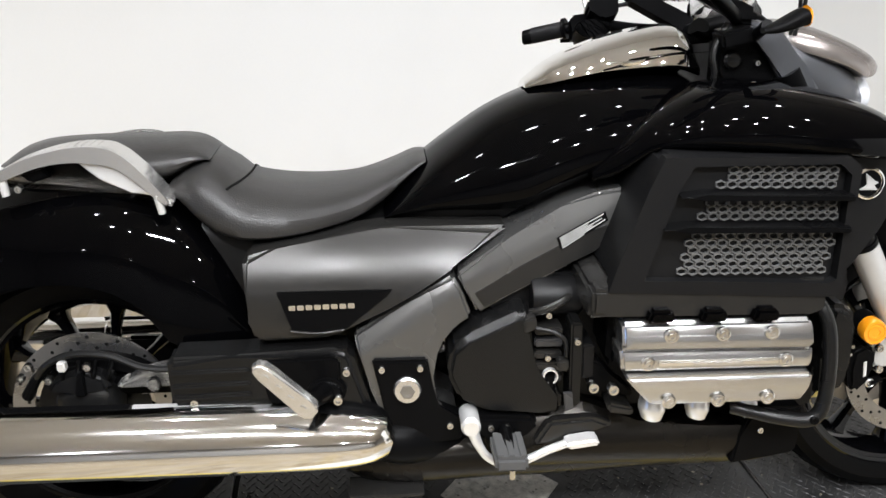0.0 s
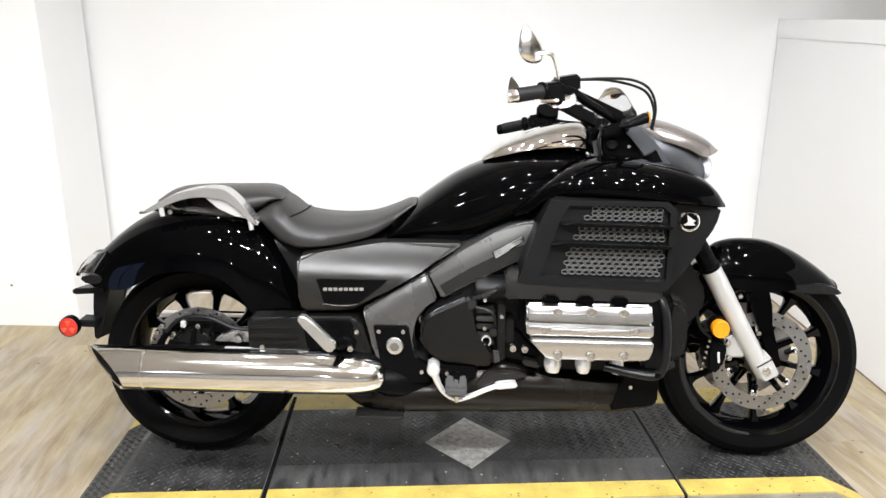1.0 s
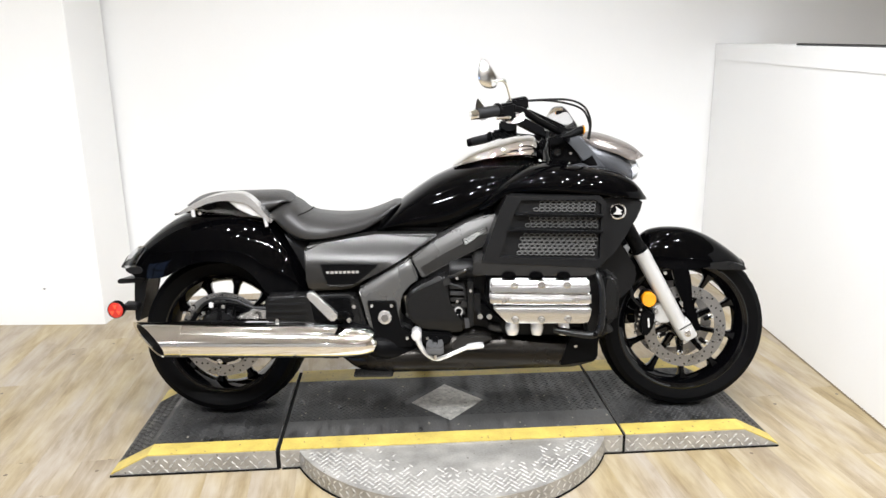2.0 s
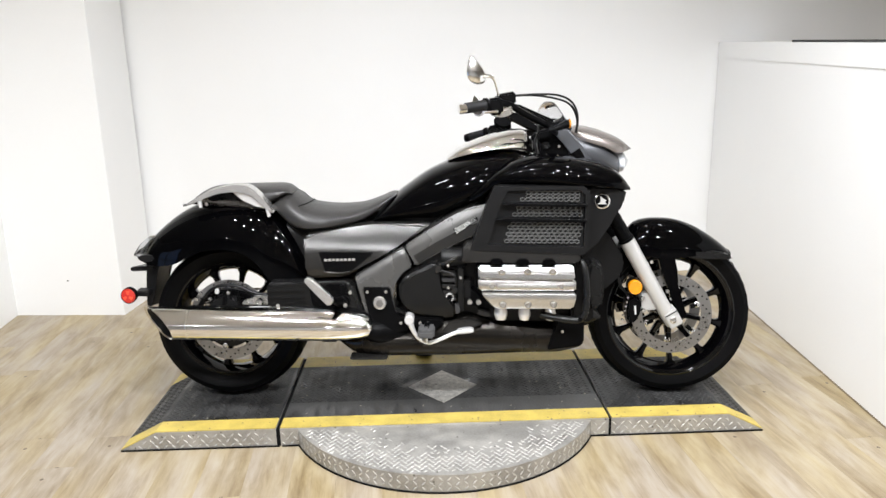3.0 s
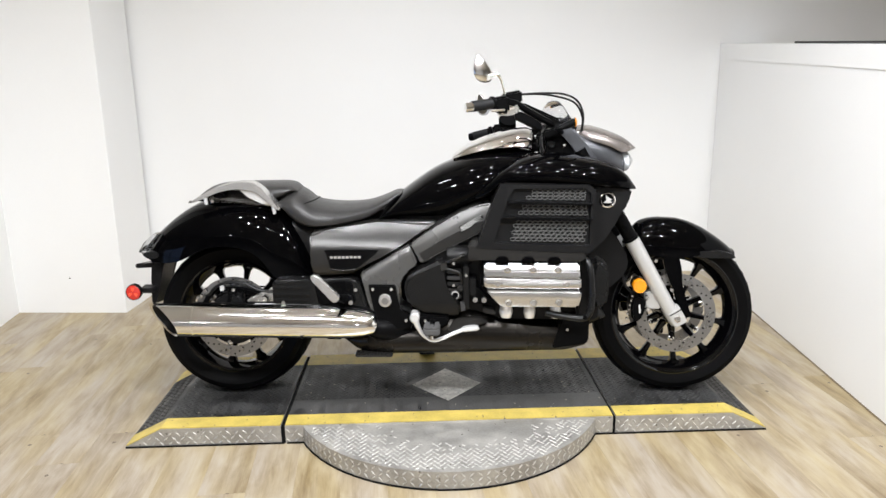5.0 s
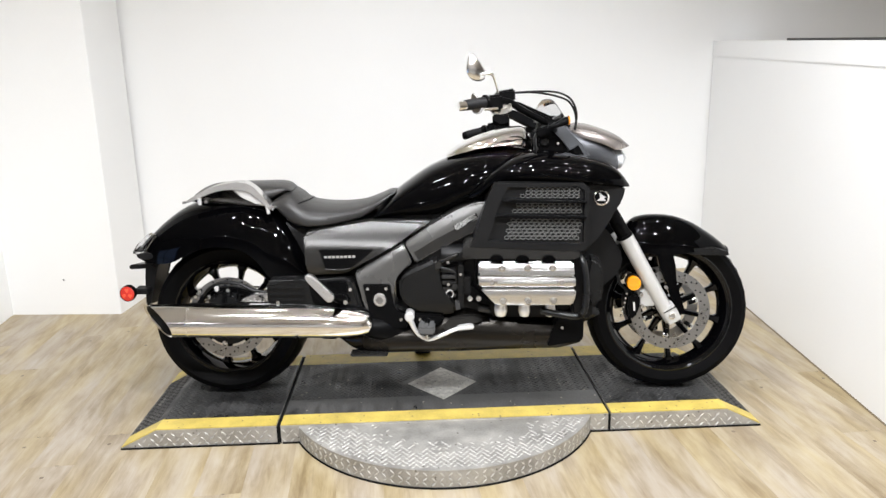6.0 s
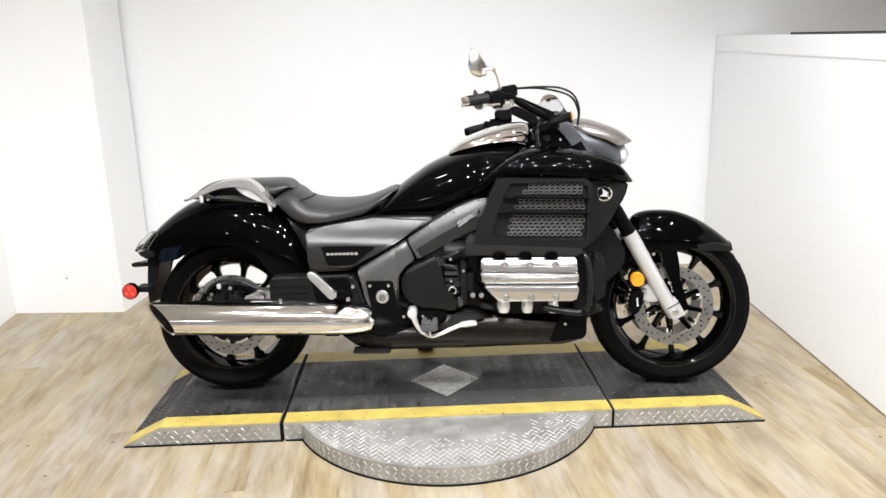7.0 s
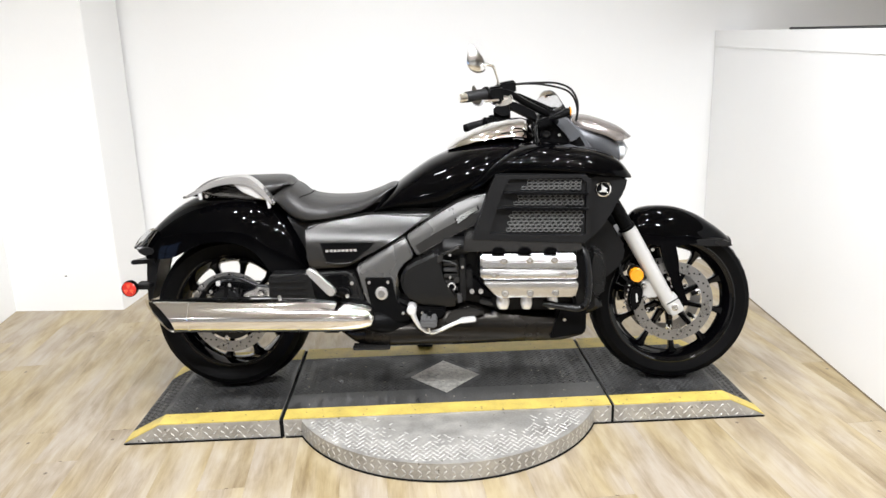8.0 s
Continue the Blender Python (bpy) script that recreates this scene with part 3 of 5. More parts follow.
def wheel(name, axle, r_tyre, w_tyre, r_rim, w_rim, r_disc, y_disc, label, turned, deep=1.0):
    cx, cy, cz = axle
    w = part(name, lathe([(r_rim - 0.012, -w_rim), (r_rim + 0.006, -w_rim - 0.006), (r_rim + 0.010, -w_rim + 0.004), (r_rim - 0.014 * deep, -w_rim * 0.55), (r_rim - 0.02 * deep, 0), (r_rim - 0.014 * deep, w_rim * 0.55),
                               (r_rim + 0.010, w_rim - 0.004), (r_rim + 0.006, w_rim + 0.006), (r_rim - 0.012, w_rim), (r_rim - 0.026 * deep, w_rim * 0.5), (r_rim - 0.034 * deep, 0), (r_rim - 0.026 * deep, -w_rim * 0.5)], axle, 72, closed=True), RIM, bike, label)
    side = r_tyre - r_rim
    prof = [(r_rim - 0.004, -w_rim - 0.004), (r_rim + 0.25 * side, -w_tyre * 0.46), (r_rim + 0.55 * side, -w_tyre * 0.5), (r_rim + 0.8 * side, -w_tyre * 0.44), (r_tyre - 0.006, -w_tyre * 0.27), (r_tyre - 0.001, -w_tyre * 0.1), (r_tyre, 0)]
    prof = prof + [(r, -y) for r, y in reversed(prof[:-1])]
    tyre = part("tyre", lathe(prof, axle, 96, closed=True), RUBBER, w, "black road tyre")
    # tread grooves
    gr = bmesh.new()
    for i in range(40):
        for s in (-1, 1):
            a = 2 * math.pi * (i + 0.25 * s) / 40
            pts = []
            for k in range(4):
                t = a + 0.035 * k
                rr = r_tyre - 0.0009 - 0.0055 * (k / 3) ** 2
                pts.append((cx + rr * math.cos(t), cy + s * w_tyre * (0.06 + 0.07 * k), cz + rr * math.sin(t)))
            tube(pts, 0.0016, 4, 1, gr)
    tagged(part("tread_groove", gr, GAP, tyre), kind="stuff")
    for sgn in (-1, 1):
        part("rim_lip", lathe([(r_rim + 0.009, sgn * (w_rim + 0.004)), (r_rim + 0.012, sgn * (w_rim + 0.007)), (r_rim + 0.003, sgn * (w_rim + 0.009)), (r_rim - 0.004, sgn * (w_rim + 0.005))], axle, 72, closed=True), RIM, w)
    for i in range(10):
        a = 2 * math.pi * i / 10 + turned
        u = Vector((math.cos(a), 0, math.sin(a)))
        v = Vector((-math.sin(a), 0, math.cos(a)))
        bm = bmesh.new()
        rows = []
        for q, wd, dp, yy in ((0.045, 0.014, 0.024, 0.0), (0.09, 0.011, 0.016, 0.0), (r_rim - 0.08, 0.0085, 0.014, 0.0), (r_rim - 0.045, 0.012, 0.018, 0.0), (r_rim - 0.02, 0.026, 0.024, 0.0)):
            c = Vector(axle) + u * q
            rows.append([bm.verts.new(c + v * (wd * p) + Vector((0, dp * h, 0))) for p, h in ((-1, -0.6), (-0.6, -1), (0.6, -1), (1, -0.6), (1, 0.6), (0.6, 1), (-0.6, 1), (-1, 0.6))])
        for a_, b_ in zip(rows, rows[1:]):
            for j in range(8):
                bm.faces.new((a_[j], a_[(j + 1) % 8], b_[(j + 1) % 8], b_[j]))
        part("spoke", bm, RIM, w)
    part("hub", lathe([(0.03, -0.075), (0.05, -0.07), (0.056, -0.03), (0.05, 0.0), (0.056, 0.03), (0.05, 0.07), (0.03, 0.075)], axle, 40), RIM, w, "black wheel hub")
    for sgn in ((-1, 1) if name == "front_wheel" else (-1,)):
        yd = sgn * y_disc
        d = part("brake_disc", lathe([(r_disc, yd - 0.0025), (r_disc, yd + 0.0025), (r_disc - 0.041, yd + 0.0025), (r_disc - 0.041, yd - 0.0025)], axle, 96, closed=True), DISC, w, "drilled steel brake disc")
        # dark studs, barely proud, stand in for the shade of drilled holes
        holes = bmesh.new()
        for i in range(48):
            a = 2 * math.pi * i / 48
            q = r_disc - (0.009, 0.020, 0.031)[i % 3]
            lathe([(0.0036, yd - sgn * 0.0), (0.0036, yd + sgn * 0.0029), (0.0002, yd + sgn * 0.0030)], (cx + q * math.cos(a), cy, cz + q * math.sin(a)), 8, bm=holes)
        tagged(part("drill_hole", holes, GAP, d), kind="stuff")
        part("disc_carrier", lathe([(r_disc - 0.05, yd - 0.002), (r_disc - 0.05, yd + 0.003), (0.06, yd + 0.006), (0.05, yd - 0.004)], axle, 48, closed=True), MATTE if name == "rear_wheel" else SATIN, w) if name == "rear_wheel" else None
        for i in range(6):
            a = 2 * math.pi * i / 6 + 0.35
            q = r_disc - 0.052
            x, z = cx + q * math.cos(a), cz + q * math.sin(a)
            part("disc_button", lathe([(0.011, yd), (0.011, yd + sgn * 0.006), (0.008, yd + sgn * 0.008), (0.005, yd + sgn * 0.005), (0.0004, yd + sgn * 0.005)], (x, cy, z), 16), RAILM, w)
            if name == "front_wheel":
                part("disc_arm", tube([(cx + 0.075 * math.cos(a), cy + yd, cz + 0.075 * math.sin(a)), (x, cy + yd, z)], [0.008, 0.010], 8, 1), SATIN, w)
    return w


rear_wheel = wheel("rear_wheel", REAR_AXLE, 0.304, 0.18, 0.223, 0.060, 0.158, 0.076, "black ten-spoke rear wheel", 0.12, 0.9)
front_wheel = wheel("front_wheel", FRONT_AXLE, 0.312, 0.13, 0.2385, 0.048, 0.153, 0.072, "black ten-spoke front wheel", 0.384)

# -- rear mudguard, seat, grab rail --
mudguard = part("rear_mudguard", shell([(-1.232, 0.593), (-1.2, 0.633), (-1.127, 0.703), (-1.045, 0.762), (-0.968, 0.796), (-0.85, 0.820), (-0.75, 0.823), (-0.68, 0.808), (-0.63, 0.773), (-0.59, 0.716), (-0.555, 0.633), (-0.528, 0.538)],
                                       [(-1.232, 0.59), (-1.18, 0.578), (-1.10, 0.578), (-1.04, 0.592), (-0.96, 0.634), (-0.87, 0.652), (-0.78, 0.64), (-0.72, 0.6), (-0.685, 0.546), (-0.66, 0.532), (-0.60, 0.528), (-0.528, 0.528)],
                                       [(-1.232, 0.06), (-1.18, 0.105), (-1.1, 0.14), (-0.95, 0.17), (-0.8, 0.18), (-0.65, 0.175), (-0.528, 0.15)], 0.008, 2.7), GLOSS, bike, "deep gloss black rear mudguard")
part("inner_guard", lathe([(0.345, -0.1), (0.352, -0.1), (0.352, 0.1), (0.345, 0.1)], REAR_AXLE, 64, closed=True), MATTE, mudguard, "matte black inner guard")
cut = mudguard.children[0].data
bmc = bmesh.new()
bmc.from_mesh(cut)
bmesh.ops.delete(bmc, geom=[v for v in bmc.verts if v.co.z < 0.60 or v.co.x < -1.2], context="VERTS")
bmc.to_mesh(cut)
bmc.free()
both("tail_lens", lambda: slab([(-1.215, 0.612), (-1.17, 0.612), (-1.125, 0.68), (-1.15, 0.685), (-1.19, 0.65)], -0.095, -0.13, 0.004), TINT, mudguard, "smoked tail lens")

SEAT_TOP = [(-0.665, 0.812), (-0.635, 0.836), (-0.605, 0.848), (-0.572, 0.836), (-0.54, 0.81), (-0.49, 0.798), (-0.424, 0.794), (-0.36, 0.797), (-0.32, 0.804), (-0.26, 0.826), (-0.225, 0.841), (-0.204, 0.842)]
SEAT_LOW = [(-0.665, 0.802), (-0.64, 0.772), (-0.607, 0.737), (-0.575, 0.717), (-0.53, 0.713), (-0.46, 0.721), (-0.39, 0.735), (-0.33, 0.748), (-0.285, 0.772), (-0.245, 0.805), (-0.204, 0.838)]
SEAT_HALF = [(-0.665, 0.135), (-0.6, 0.172), (-0.5, 0.19), (-0.4, 0.18), (-0.3, 0.135), (-0.204, 0.085)]
seat = part("rider_seat", hull(SEAT_TOP, SEAT_LOW, SEAT_HALF, 2.9, waist=0.4, steps=56), LEATHER, bike, "black vinyl rider's seat, dished")


def seat_seam(x0, x1, reach):
    """A stitched line across the seat, bent from x0 in the middle to x1 at its ends."""
    pts = []
    for i in range(-10, 11):
        y = reach * i / 10
        x = x0 + (x1 - x0) * (i / 10) ** 2
        top, low, half = line_at(SEAT_TOP, x), line_at(SEAT_LOW, x), line_at(SEAT_HALF, x)
        mid = low + (top - low) * 0.4
        pts.append((x, y, mid + (top - mid) * (1 - min(0.98, abs(y) / half) ** 2.9) ** (1 / 2.9) + 0.0005))
    return tube(pts, 0.0022, 6, 2)


part("seat_seam", seat_seam(-0.532, -0.56, 0.150), GAP, seat, "dark stitched seam")
pillion = part("pillion_seat", hull([(-0.985, 0.822), (-0.95, 0.845), (-0.9, 0.86), (-0.8, 0.868), (-0.7, 0.871), (-0.65, 0.872), (-0.62, 0.867), (-0.605, 0.858), (-0.595, 0.848)],
                                    [(-0.985, 0.815), (-0.9, 0.808), (-0.75, 0.80), (-0.68, 0.803), (-0.65, 0.818), (-0.62, 0.838), (-0.595, 0.846)],
                                    [(-0.985, 0.045), (-0.94, 0.09), (-0.85, 0.115), (-0.7, 0.125), (-0.62, 0.118), (-0.595, 0.10)], 2.5, waist=0.5, steps=48), LEATHER, bike, "black vinyl pillion pad")
for rail in both("grab_rail", lambda: slab(smooth([(-0.985, 0.812), (-0.945, 0.838), (-0.90, 0.863), (-0.85, 0.881), (-0.795, 0.892), (-0.75, 0.891), (-0.73, 0.883), (-0.71, 0.868), (-0.68, 0.835), (-0.652, 0.797), (-0.66, 0.794), (-0.676, 0.806), (-0.705, 0.835), (-0.732, 0.855), (-0.752, 0.862), (-0.80, 0.866), (-0.85, 0.860), (-0.90, 0.843), (-0.945, 0.823)]), -0.132, -0.178, 0.009, 4), RAILM, bike, "arched satin aluminium grab rail", 60):
    s = -1 if rail.data.vertices[0].co.y < 0 else 1
    part("rail_inset", slab([(-0.80, 0.864), (-0.755, 0.862), (-0.73, 0.852), (-0.672, 0.803), (-0.715, 0.812), (-0.765, 0.832)], s * 0.145, s * 0.168, 0.004), SILVER, rail)
    part("rail_foot", slab([(-0.90, 0.842), (-0.86, 0.855), (-0.85, 0.835), (-0.885, 0.825)], s * 0.13, s * 0.16, 0.004), SATIN, rail)
    for px, pz in ((-0.925, 0.842), (-0.672, 0.81)):
        part("rail_post", tube([(px, s * 0.17, pz), (px + 0.004, s * 0.17, pz - 0.034)], [0.0085, 0.0065], 12, 1), SILVER, rail)
    part("rail_bolt", bolt_head(-0.895, s * 0.172, 0.822, 0.007, 0.01, s), BOLT, rail)
part("signal_socket", slab(oval(-1.165, 0.603, 0.034, 0.013, 20), -0.10, -0.128, 0.003), MATTE, mudguard, "dark oval socket")
# number plate bracket, reflector
bracket = part("plate_bracket", slab([(-1.20, 0.58), (-1.125, 0.575), (-1.15, 0.545), (-1.172, 0.46), (-1.192, 0.395), (-1.208, 0.395), (-1.207, 0.44), (-1.203, 0.5), (-1.197, 0.55)], -0.06, 0.06, 0.004), MATTE, bike, "matte black number plate bracket")
part("plate_lip", slab([(-1.258, 0.545), (-1.25, 0.555), (-1.16, 0.56), (-1.16, 0.543), (-1.25, 0.537)], -0.075, 0.075, 0.003), MATTE, bracket)
part("reflector_stalk", box(-1.235, -1.18, -0.10, -0.05, 0.447, 0.467, 0.003), MATTE, bracket)
refl = part("red_reflector", lathe([(0.0275, -0.075), (0.0285, -0.084), (0.0275, -0.092), (0.0255, -0.094), (0.0004, -0.096)], (-1.243, -0.045, 0.462), 40), RED, bracket, "round red side reflector")
for k in range(3):
    a = math.radians(90 + 120 * k)
    part("reflector_facet", slab([(-1.243 + q * math.cos(a + w), 0.462 + q * math.sin(a + w)) for q, w in ((0.006, -0.5), (0.021, -0.38), (0.021, 0.38), (0.006, 0.5))], -0.138, -0.1425, 0.001), RED_LIGHT, refl)
part("reflector_rim", lathe([(0.0295, -0.073), (0.0305, -0.086), (0.0290, -0.094), (0.027, -0.092)], (-1.243, -0.045, 0.462), 40, closed=True), SATIN, bracket)

# added dark body that blocks light through gaps under seat and tank
part("inner_frame", hull([(-0.62, 0.76), (-0.5, 0.735), (-0.3, 0.755), (-0.1, 0.86), (0.1, 0.9), (0.3, 0.93)], [(-0.62, 0.56), (-0.5, 0.5), (-0.3, 0.48), (0.3, 0.6)], [(-0.62, 0.12), (-0.4, 0.125), (0.1, 0.13), (0.3, 0.13)], 4), MATTE, bike, "black filler body blocking light through the gaps")

# -- side cover with a recess and its mark --
for cov in both("side_cover", lambda: domed([(-0.532, 0.713), (-0.474, 0.727), (-0.38, 0.742), (-0.289, 0.755), (-0.062, 0.757), (-0.178, 0.690), (-0.282, 0.631), (-0.385, 0.572), (-0.52, 0.566), (-0.526, 0.61)], -0.14, -0.24, lambda x, z: 0.05 * max(0.0, (z - 0.655) / 0.1) ** 1.4 + 0.3 * max(0.0, 0.60 - z), 0.01, 3), COVER, bike, "dark grey satin side cover"):
    s = -1 if cov.data.vertices[0].co.y < 0 else 1
    part("recess", slab([(-0.475, 0.664), (-0.275, 0.666), (-0.285, 0.655), (-0.362, 0.592), (-0.45, 0.588), (-0.457, 0.61)], s * 0.225, s * 0.2415, 0.002), SATIN, cov, "dark recessed panel")
    part("recess_lip", tube([(-0.455, s * 0.2415, 0.594), (-0.41, s * 0.2425, 0.590), (-0.362, s * 0.2415, 0.595)], 0.0025, 8), COVER, cov)
    for i in range(8):
        x = -0.455 + i * 0.0145
        part("mark_bar", box(x, x + 0.0115, min(s * 0.240, s * 0.2435), max(s * 0.240, s * 0.2435), 0.632 + 0.0004 * i, 0.641 + 0.0004 * i, 0.001), CHROME, cov)

# -- frame --
for fr in both("frame_beam", lambda: domed([(-0.348, 0.577), (-0.252, 0.633), (-0.169, 0.684), (-0.155, 0.662), (-0.137, 0.612), (-0.172, 0.59), (-0.196, 0.57), (-0.206, 0.545), (-0.208, 0.50), (-0.207, 0.45), (-0.165, 0.425), (-0.163, 0.378), (-0.295, 0.392), (-0.322, 0.48)], -0.12, -0.238, lambda x, z: 0.55 * max(0.0, (z - 0.578) - 0.64 * (x + 0.30)) if z > 0.55 else 0.0, 0.006, 3), FRAME, bike, "grey painted aluminium frame"):
    s = -1 if fr.data.vertices[0].co.y < 0 else 1
    y = s * 0.238
    pl = part("pivot_plate", slab([(-0.317, 0.540), (-0.218, 0.540), (-0.203, 0.45), (-0.155, 0.428), (-0.158, 0.382), (-0.21, 0.378), (-0.292, 0.41)], s * 0.225, s * 0.25, 0.004), SATIN, fr, "black pivot plate")
    part("pivot_cap", lathe([(0.0245, s * 0.248), (0.0245, s * 0.254), (0.022, s * 0.257), (0.0004, s * 0.258)], (-0.256, 0, 0.486), 32), RAILM, pl, "round brushed cap")
    part("cap_socket", lathe([(0.0135, s * 0.2575), (0.0135, s * 0.2592), (0.009, s * 0.2592), (0.0085, s * 0.2585), (0.0004, s * 0.2585)], (-0.256, 0, 0.486), 6), DISC, pl)
    for bx, bz in ((-0.300, 0.526), (-0.232, 0.527), (-0.180, 0.415)):
        part("bolt", bolt_head(bx, s * 0.25, bz, 0.0065, 0.006, s), BOLT, pl)
for up in both("upper_beam", lambda: domed([(-0.163, 0.683), (-0.067, 0.748), (0.023, 0.801), (0.09, 0.828), (0.16, 0.84), (0.16, 0.775), (0.09, 0.725), (0.0, 0.682), (-0.125, 0.612), (-0.149, 0.66)], -0.13, -0.228, lambda x, z: 0.25 * max(0.0, z - 0.672 - 0.505 * (x + 0.149)), 0.006, 3), FRAME, bike, "grey painted upper frame beam"):
    s = -1 if up.data.vertices[0].co.y < 0 else 1
    part("beam_face", slab([(-0.135, 0.652), (-0.05, 0.70), (0.05, 0.753), (0.14, 0.79), (0.14, 0.765), (0.08, 0.725), (0.0, 0.685), (-0.115, 0.622)], s * 0.222, s * 0.2295, 0.003), COVER, up)
    st = part("label", slab([(0.014, 0.750), (0.098, 0.797), (0.104, 0.781), (0.022, 0.728)], s * 0.2285, s * 0.2302, 0.0005), SATIN, up, "black warning label with fine print")
    for i in range(6):
        a, b = 0.04, (0.96, 0.62, 0.9, 0.7, 0.95, 0.5)[i]
        e0, e1 = Vector((0.014, 0.750)).lerp(Vector((0.022, 0.728)), (i + 0.6) / 6.6), Vector((0.098, 0.797)).lerp(Vector((0.104, 0.781)), (i + 0.6) / 6.6)
        p, q = e0.lerp(e1, a), e0.lerp(e1, b)
        part("label_bar", slab([(p.x, p.y), (q.x, q.y), (q.x + 0.0006, q.y - 0.0011), (p.x + 0.0006, p.y - 0.0011)], s * 0.2300, s * 0.2308, 0), MARK, st)

# -- rear box over the swing arm --
for rb in both("swingarm_cover", lambda: slab([(-0.672, 0.549), (-0.56, 0.552), (-0.37, 0.562), (-0.352, 0.553), (-0.305, 0.40), (-0.33, 0.38), (-0.48, 0.415), (-0.672, 0.42)], -0.19, -0.25, 0.012, 3), LOWER, bike, "dark satin swing arm cover"):
    s = -1 if rb.data.vertices[0].co.y < 0 else 1
    for z in (0.531, 0.506, 0.486):
        part("rib", slab([(-0.665, z), (-0.53, z + 0.004), (-0.53, z - 0.006), (-0.665, z - 0.009)], s * 0.245, s * 0.2575, 0.003), LOWER, rb)
    part("panel", slab([(-0.515, 0.548), (-0.385, 0.553), (-0.372, 0.545), (-0.372, 0.51), (-0.385, 0.468), (-0.50, 0.468)], s * 0.245, s * 0.256, 0.004), SATIN, rb)
    for bx, bz in ((-0.629, 0.468), (-0.362, 0.518), (-0.340, 0.437), (-0.405, 0.462)):
        part("bolt", bolt_head(bx, s * 0.25, bz + 0.006, 0.0075, 0.008, s), BOLT, rb)
# pillion footrest, folded up
for fp in both("pillion_footrest", lambda: slab([(-0.502, 0.602), (-0.497, 0.610), (-0.484, 0.612), (-0.470, 0.603), (-0.408, 0.544), (-0.40, 0.534), (-0.406, 0.522), (-0.418, 0.514), (-0.428, 0.518), (-0.495, 0.588)], -0.355, -0.373, 0.004, 3), RAILM, bike, "folded silver pillion footrest"):
    s = -1 if fp.data.vertices[0].co.y < 0 else 1
    part("footrest_bracket", tube([(-0.40, s * 0.25, 0.488), (-0.408, s * 0.30, 0.508), (-0.42, s * 0.356, 0.535)], [0.02, 0.013, 0.009], 16), SATIN, fp)
    part("footrest_base", slab(oval(-0.398, 0.492, 0.034, 0.024, 24), s * 0.24, s * 0.268, 0.008, 3), SATIN, fp)
    part("footrest_bolt", bolt_head(-0.378, s * 0.268, 0.484, 0.009, 0.009, s), BOLT, fp)
    for k in range(4):
        part("grip_bar", slab([(-0.484 + 0.018 * k, 0.594 - 0.0178 * k), (-0.480 + 0.018 * k, 0.597 - 0.0178 * k), (-0.473 + 0.018 * k, 0.5905 - 0.0178 * k), (-0.477 + 0.018 * k, 0.5875 - 0.0178 * k)], s * 0.372, s * 0.3755, 0.0005), BOLT, fp)
# rear caliper, brake hose and stay
caliper_r = part("rear_caliper", slab([(-0.965, 0.45), (-0.935, 0.478), (-0.89, 0.495), (-0.83, 0.498), (-0.775, 0.485), (-0.735, 0.462), (-0.76, 0.455), (-0.82, 0.48), (-0.89, 0.477), (-0.94, 0.45)], -0.098, -0.125, 0.005), SATIN, bike, "black rear brake caliper")
part("caliper_body", slab([(-0.935, 0.44), (-0.92, 0.465), (-0.885, 0.485), (-0.85, 0.485), (-0.82, 0.47), (-0.81, 0.44), (-0.87, 0.43)], -0.10, -0.15, 0.01, 3), MATTE, caliper_r)
part("caliper_fin", slab([(-0.875, 0.44), (-0.865, 0.485), (-0.855, 0.485), (-0.855, 0.44)], -0.145, -0.158, 0.002), SATIN, caliper_r)
part("brake_hose", tube([(-0.955, -0.13, 0.455), (-0.92, -0.155, 0.50), (-0.87, -0.16, 0.525), (-0.80, -0.165, 0.525), (-0.74, -0.165, 0.50), (-0.67, -0.165, 0.495)], 0.006, 8), HOSE, caliper_r)
studs(caliper_r, ((-0.963, -0.125, 0.484), (-0.918, -0.15, 0.472), (-0.845, -0.15, 0.497), (-0.98, -0.125, 0.462)), 0.008, 0.009)
part("hub_dome", lathe([(0.062, -0.10), (0.060, -0.128), (0.052, -0.142), (0.036, -0.150), (0.014, -0.153), (0.0004, -0.1535)], (-0.866, 0, 0.405), 36), LOWER, caliper_r, "dark domed caliper housing")
for k in range(4):
    part("caliper_rib", tube([(-0.90 + 0.028 * k, -0.138, 0.462), (-0.896 + 0.028 * k, -0.146, 0.478), (-0.90 + 0.03 * k, -0.128, 0.494)], 0.0045, 8), SATIN, caliper_r)
part("caliper_link", tube([(-0.975, -0.128, 0.425), (-0.945, -0.135, 0.468), (-0.905, -0.14, 0.502)], [0.011, 0.009, 0.008], 10), SATIN, caliper_r)
part("hose_clip", box(-0.893, -0.878, -0.17, -0.155, 0.495, 0.515, 0.003), SILVER, caliper_r)
part("chain_adjuster", slab([(-0.80, 0.455), (-0.76, 0.475), (-0.715, 0.487), (-0.675, 0.487), (-0.675, 0.45), (-0.80, 0.448)], -0.12, -0.15, 0.005), RAILM, caliper_r, "grey axle block")
studs(caliper_r, ((-0.725, -0.16, 0.467),), 0.013, 0.012)
for o in (caliper_r, *caliper_r.children):
    for v in o.data.vertices:
        v.co.z -= 0.012
part("swing_arm", box(-0.87, -0.55, -0.115, -0.075, 0.40, 0.45, 0.008), SATIN, bike, "black swing arm")
part("swing_arm", box(-0.87, -0.55, 0.105, 0.145, 0.36, 0.44, 0.008), SATIN, bike, "black swing arm")

# -- silencers --


